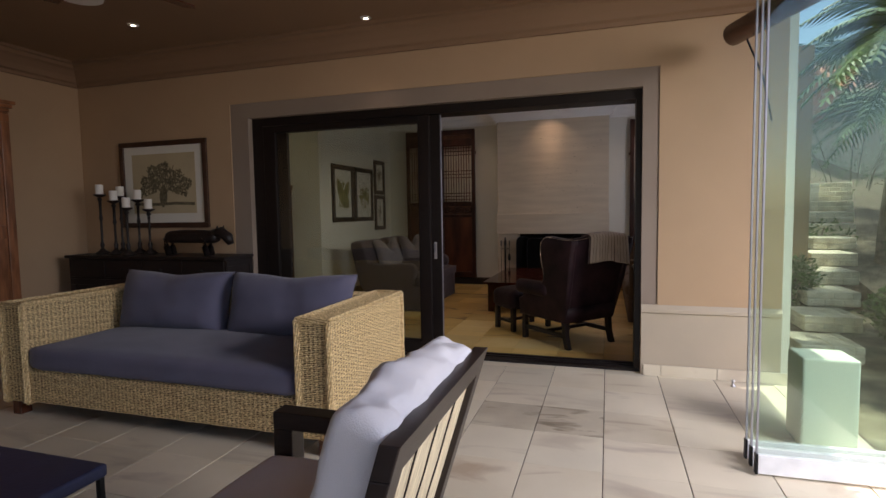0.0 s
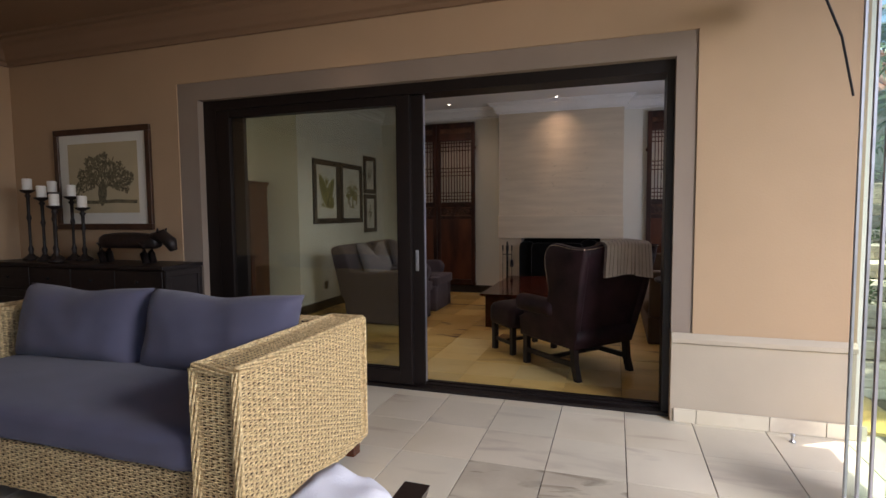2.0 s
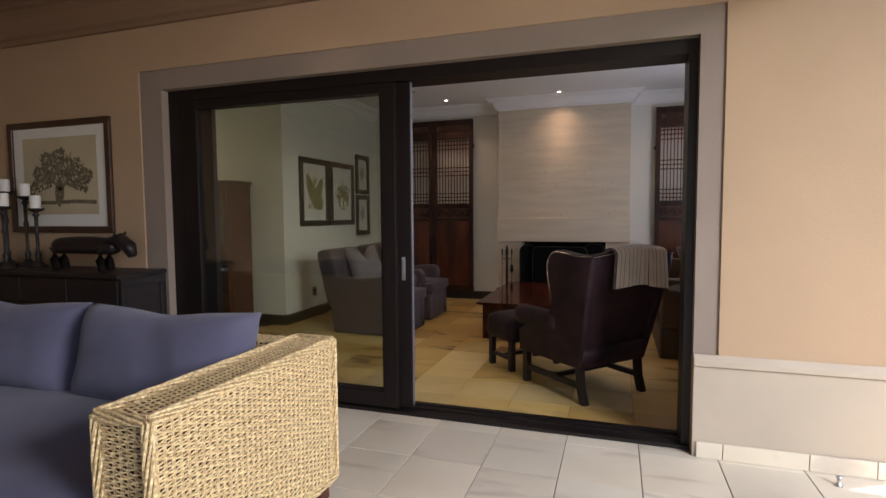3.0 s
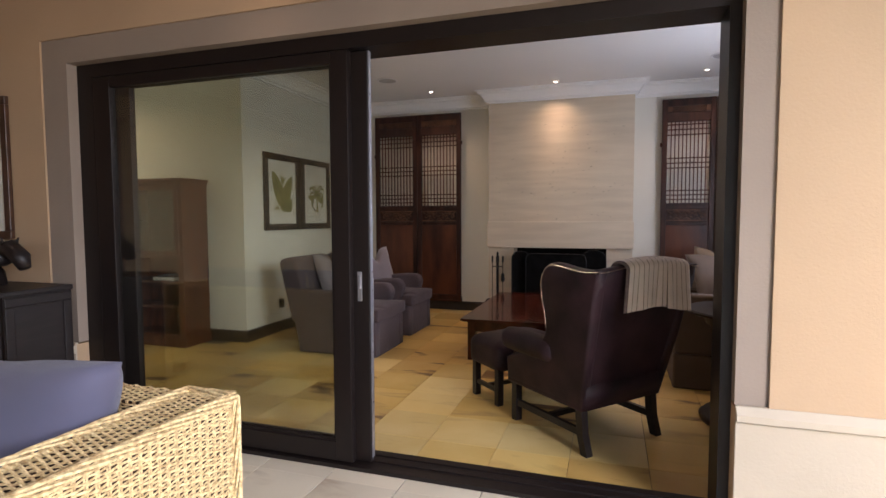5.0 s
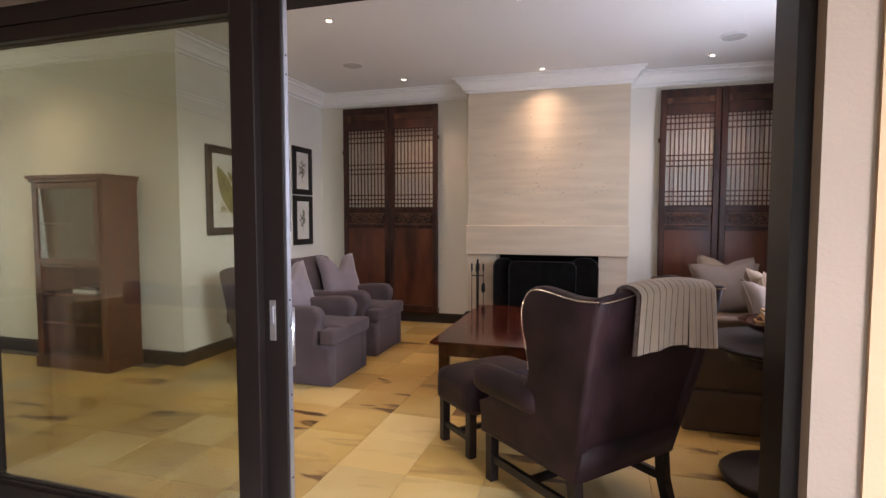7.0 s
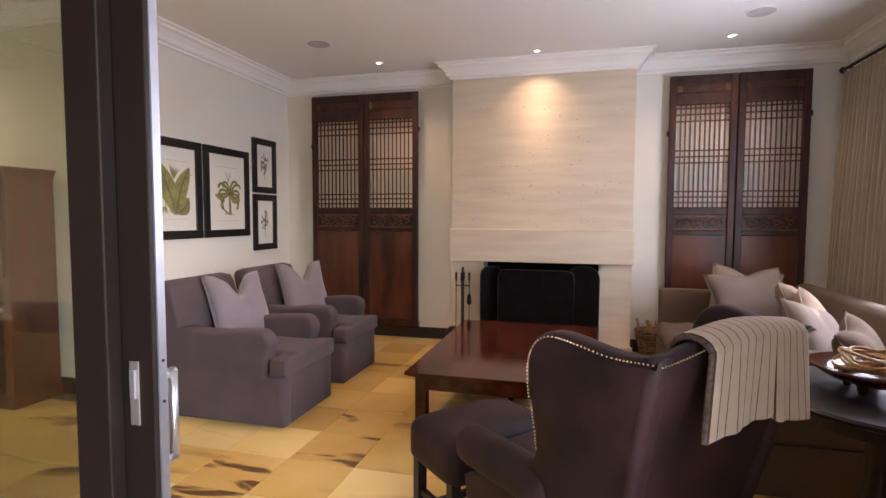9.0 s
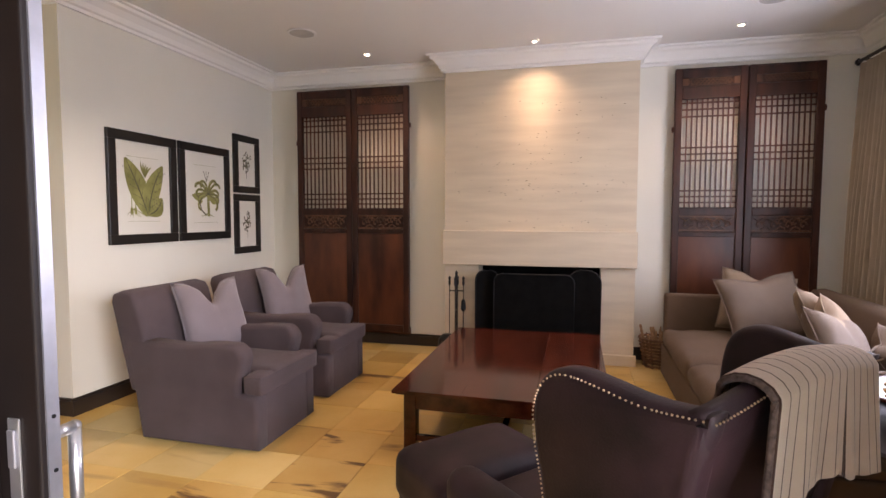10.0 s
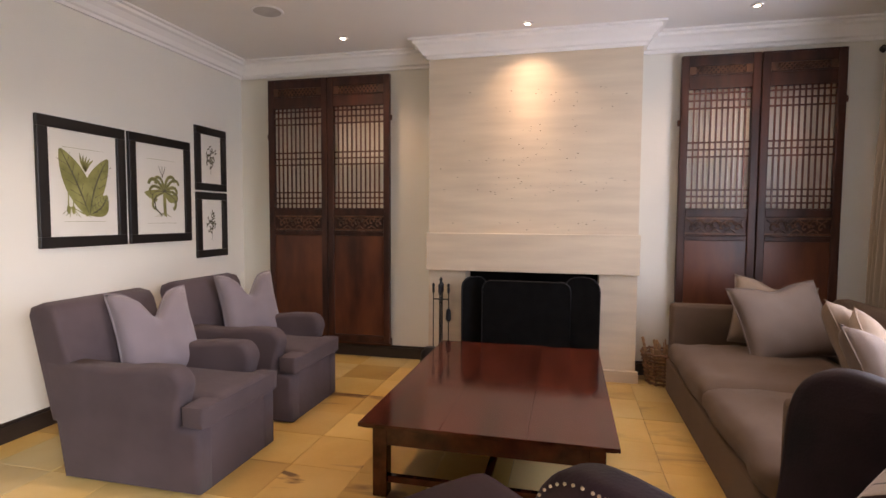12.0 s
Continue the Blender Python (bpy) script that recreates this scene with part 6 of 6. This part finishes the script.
# ---- floor tiles: one object each ----
def tiles(parent_name, xs, ys, inside, key, depth=0.02, gap=0.004, seed=1, far=None, gap_y=0.003):
    """Square tiles with eased edges on shared meshes, laid between the joint lines."""
    floor = tagged(new(parent_name), kind="structure")
    rng = random.Random(seed)
    kinds, rest = {}, bmesh.new()
    for i in range(len(xs) - 1):
        for j in range(len(ys) - 1):
            x0, x1, y0, y1 = xs[i], xs[i + 1], ys[j], ys[j + 1]
            cx, cy = (x0 + x1) / 2, (y0 + y1) / 2
            if not inside(cx, cy):
                continue
            w, d = x1 - x0 - gap, y1 - y0 - gap_y
            if far and far(cx, cy):
                box(rest, cx - w / 2, cx + w / 2, cy - d / 2, cy + d / 2, -depth, 0)
                continue
            pick = rng.randrange(3)
            if any(abs(cx - a) < w / 2 and abs(cy - b2) < d / 2 for a, b2 in STAINED):
                pick = 3
            size = (round(w, 3), round(d, 3), pick)
            if size not in kinds:
                bm = bmesh.new()
                e = 0.0012
                lo = [bm.verts.new((sx * w / 2, sy * d / 2, -depth)) for sx, sy in ((-1, -1), (1, -1), (1, 1), (-1, 1))]
                md = [bm.verts.new((sx * w / 2, sy * d / 2, -e)) for sx, sy in ((-1, -1), (1, -1), (1, 1), (-1, 1))]
                hi = [bm.verts.new((sx * (w / 2 - e), sy * (d / 2 - e), 0)) for sx, sy in ((-1, -1), (1, -1), (1, 1), (-1, 1))]
                for a, b in ((lo, md), (md, hi)):
                    for k in range(4):
                        bm.faces.new((a[k], a[(k + 1) % 4], b[(k + 1) % 4], b[k]))
                bm.faces.new(hi)
                bm.faces.new(lo[::-1])
                me = bpy.data.meshes.new("tile")
                bm.to_mesh(me)
                bm.free()
                me.materials.append(M_TILES[key][size[2]])
                kinds[size] = me
            t = new("tile", kinds[size])
            t.parent = floor
            t.location = (cx, cy, rng.uniform(-0.0008, 0.0008))
    if len(rest.verts):
        p = part("far_tiles", rest, M_TILES[key][0], floor)
        p["kind"] = "stuff"
    else:
        rest.free()


def stone(name, base, second, vein, vein_amount, rough, scale=1.7, sharp=0.14, tone=0.14):
    """Cleft stone: cloudy body, veins and stains that differ from tile to tile."""
    m = bpy.data.materials.new(name)
    m.use_nodes = True
    t = m.node_tree
    n, l = t.nodes, t.links
    b = n["Principled BSDF"]
    tc, oi = n.new("ShaderNodeTexCoord"), n.new("ShaderNodeObjectInfo")
    sc = n.new("ShaderNodeVectorMath")
    sc.operation = "SCALE"
    sc.inputs[0].default_value, = [(37.0, 53.0, 19.0)]
    l.new(oi.outputs["Random"], sc.inputs["Scale"])
    ad = n.new("ShaderNodeVectorMath")
    l.new(tc.outputs["Object"], ad.inputs[0])
    l.new(sc.outputs[0], ad.inputs[1])
    cloud, veins, grain = n.new("ShaderNodeTexNoise"), n.new("ShaderNodeTexNoise"), n.new("ShaderNodeTexNoise")
    mp = n.new("ShaderNodeMapping")
    mp.inputs["Scale"].default_value, mp.inputs["Rotation"].default_value = (1.0, 3.4, 1), (0, 0, 0.5)
    l.new(ad.outputs[0], mp.inputs[0])
    cloud.inputs["Scale"].default_value, cloud.inputs["Detail"].default_value = scale, 5
    veins.inputs["Scale"].default_value, veins.inputs["Detail"].default_value, veins.inputs["Distortion"].default_value = scale * 0.9, 7, 0.8
    grain.inputs["Scale"].default_value, grain.inputs["Detail"].default_value = 45, 5
    l.new(ad.outputs[0], cloud.inputs["Vector"])
    l.new(mp.outputs[0], veins.inputs["Vector"])
    l.new(ad.outputs[0], grain.inputs["Vector"])
    r1 = n.new("ShaderNodeValToRGB")
    r1.color_ramp.elements[0].position, r1.color_ramp.elements[1].position = 0.35, 0.65
    r1.color_ramp.elements[0].color, r1.color_ramp.elements[1].color = (*base, 1), (*second, 1)
    l.new(cloud.outputs[0], r1.inputs[0])
    r2 = n.new("ShaderNodeValToRGB")
    r2.color_ramp.elements[0].position, r2.color_ramp.elements[1].position = 0.575, 0.575 + sharp
    r2.color_ramp.elements[0].color, r2.color_ramp.elements[1].color = (0, 0, 0, 1), (vein_amount, vein_amount, vein_amount, 1)
    l.new(veins.outputs[0], r2.inputs[0])
    mx = n.new("ShaderNodeMix")
    mx.data_type = "RGBA"
    mx.inputs[7].default_value = (*vein, 1)
    l.new(r2.outputs[0], mx.inputs[0])
    l.new(r1.outputs[0], mx.inputs[6])
    hs, rg = n.new("ShaderNodeHueSaturation"), n.new("ShaderNodeMapRange")
    rg.inputs[3].default_value, rg.inputs[4].default_value = 1 - tone, 1 + tone
    l.new(oi.outputs["Random"], rg.inputs[0])
    l.new(rg.outputs[0], hs.inputs["Value"])
    l.new(mx.outputs[2], hs.inputs["Color"])
    l.new(hs.outputs[0], b.inputs["Base Color"])
    rr = n.new("ShaderNodeMapRange")
    rr.inputs[3].default_value, rr.inputs[4].default_value = rough - 0.07, rough + 0.12
    l.new(grain.outputs[0], rr.inputs[0])
    l.new(rr.outputs[0], b.inputs["Roughness"])
    bp = n.new("ShaderNodeBump")
    bp.inputs["Strength"].default_value, bp.inputs["Distance"].default_value = 0.25, 0.002
    l.new(grain.outputs[0], bp.inputs["Height"])
    l.new(bp.outputs[0], b.inputs["Normal"])
    return m


STAINED = [(-0.20, 5.22), (-2.27, 7.98), (-1.91, 8.18), (-1.80, 8.86), (-0.60, 5.22), (-0.60, 5.50), (-3.1, 7.6), (-2.2, 7.6), (-0.5, 7.7)]
M_TILES = {
    "slate": [stone("slate_grey", (0.62, 0.55, 0.42), (0.70, 0.62, 0.48), (0.33, 0.25, 0.20), 0.5, 0.38, tone=0.06), stone("slate_buff", (0.62, 0.54, 0.40), (0.70, 0.62, 0.48), (0.36, 0.24, 0.15), 0.6, 0.38, tone=0.06), stone("slate_blue", (0.60, 0.54, 0.42), (0.68, 0.61, 0.47), (0.34, 0.26, 0.19), 0.4, 0.36, tone=0.06), stone("slate_stained", (0.42, 0.36, 0.27), (0.56, 0.50, 0.38), (0.14, 0.10, 0.06), 0.80, 0.4, 2.6, 0.09)],
    "sand": [stone("sandstone_gold", (0.56, 0.35, 0.09), (0.66, 0.46, 0.16), (0.24, 0.12, 0.04), 0.55, 0.36), stone("sandstone_pale", (0.58, 0.40, 0.14), (0.66, 0.50, 0.22), (0.33, 0.19, 0.07), 0.5, 0.36), stone("sandstone_streaked", (0.48, 0.29, 0.075), (0.60, 0.40, 0.14), (0.13, 0.055, 0.018), 0.92, 0.36, 1.6, 0.08), stone("sandstone_stained", (0.50, 0.30, 0.08), (0.60, 0.40, 0.14), (0.10, 0.042, 0.015), 0.95, 0.36, 2.0, 0.07)],
}
px = [0.372 + 0.4 * k for k in range(-15, 3)]
px[0] = PL + 0.002
py = [6.36 - 0.42 * k for k in range(20, -1, -1)] + [6.49]
tiles("floor_porch", px + [1.38], [-2.05] + py, lambda x, y: y < WY + 0.02, "slate", gap=0.005, gap_y=0.0015, seed=3, far=lambda x, y: x < -4.2 or y < 1.6)
ix = [-0.862 + 0.411 * k for k in range(-16, 7)]
iy = [6.56 + 0.4 * k for k in range(0, 13)]
tiles("floor_living", ix, iy, lambda x, y: (y < JY or x > LX - 0.2) and y < BY + 0.1, "sand", gap=0.0022, gap_y=0.0022, seed=7, far=lambda x, y: x < -5.4)
sk0, n = OR + 0.02, 0
for w in (0.13, 0.40, 0.29, 0.20):
    t = structure("skirting_tile", boxed(sk0 + 0.002, sk0 + w - 0.002, WY - 0.025, WY - 0.0145, 0.001, 0.088, 0.002), M_TILES["slate"][n % 2])
    sk0 += w
    n += 1
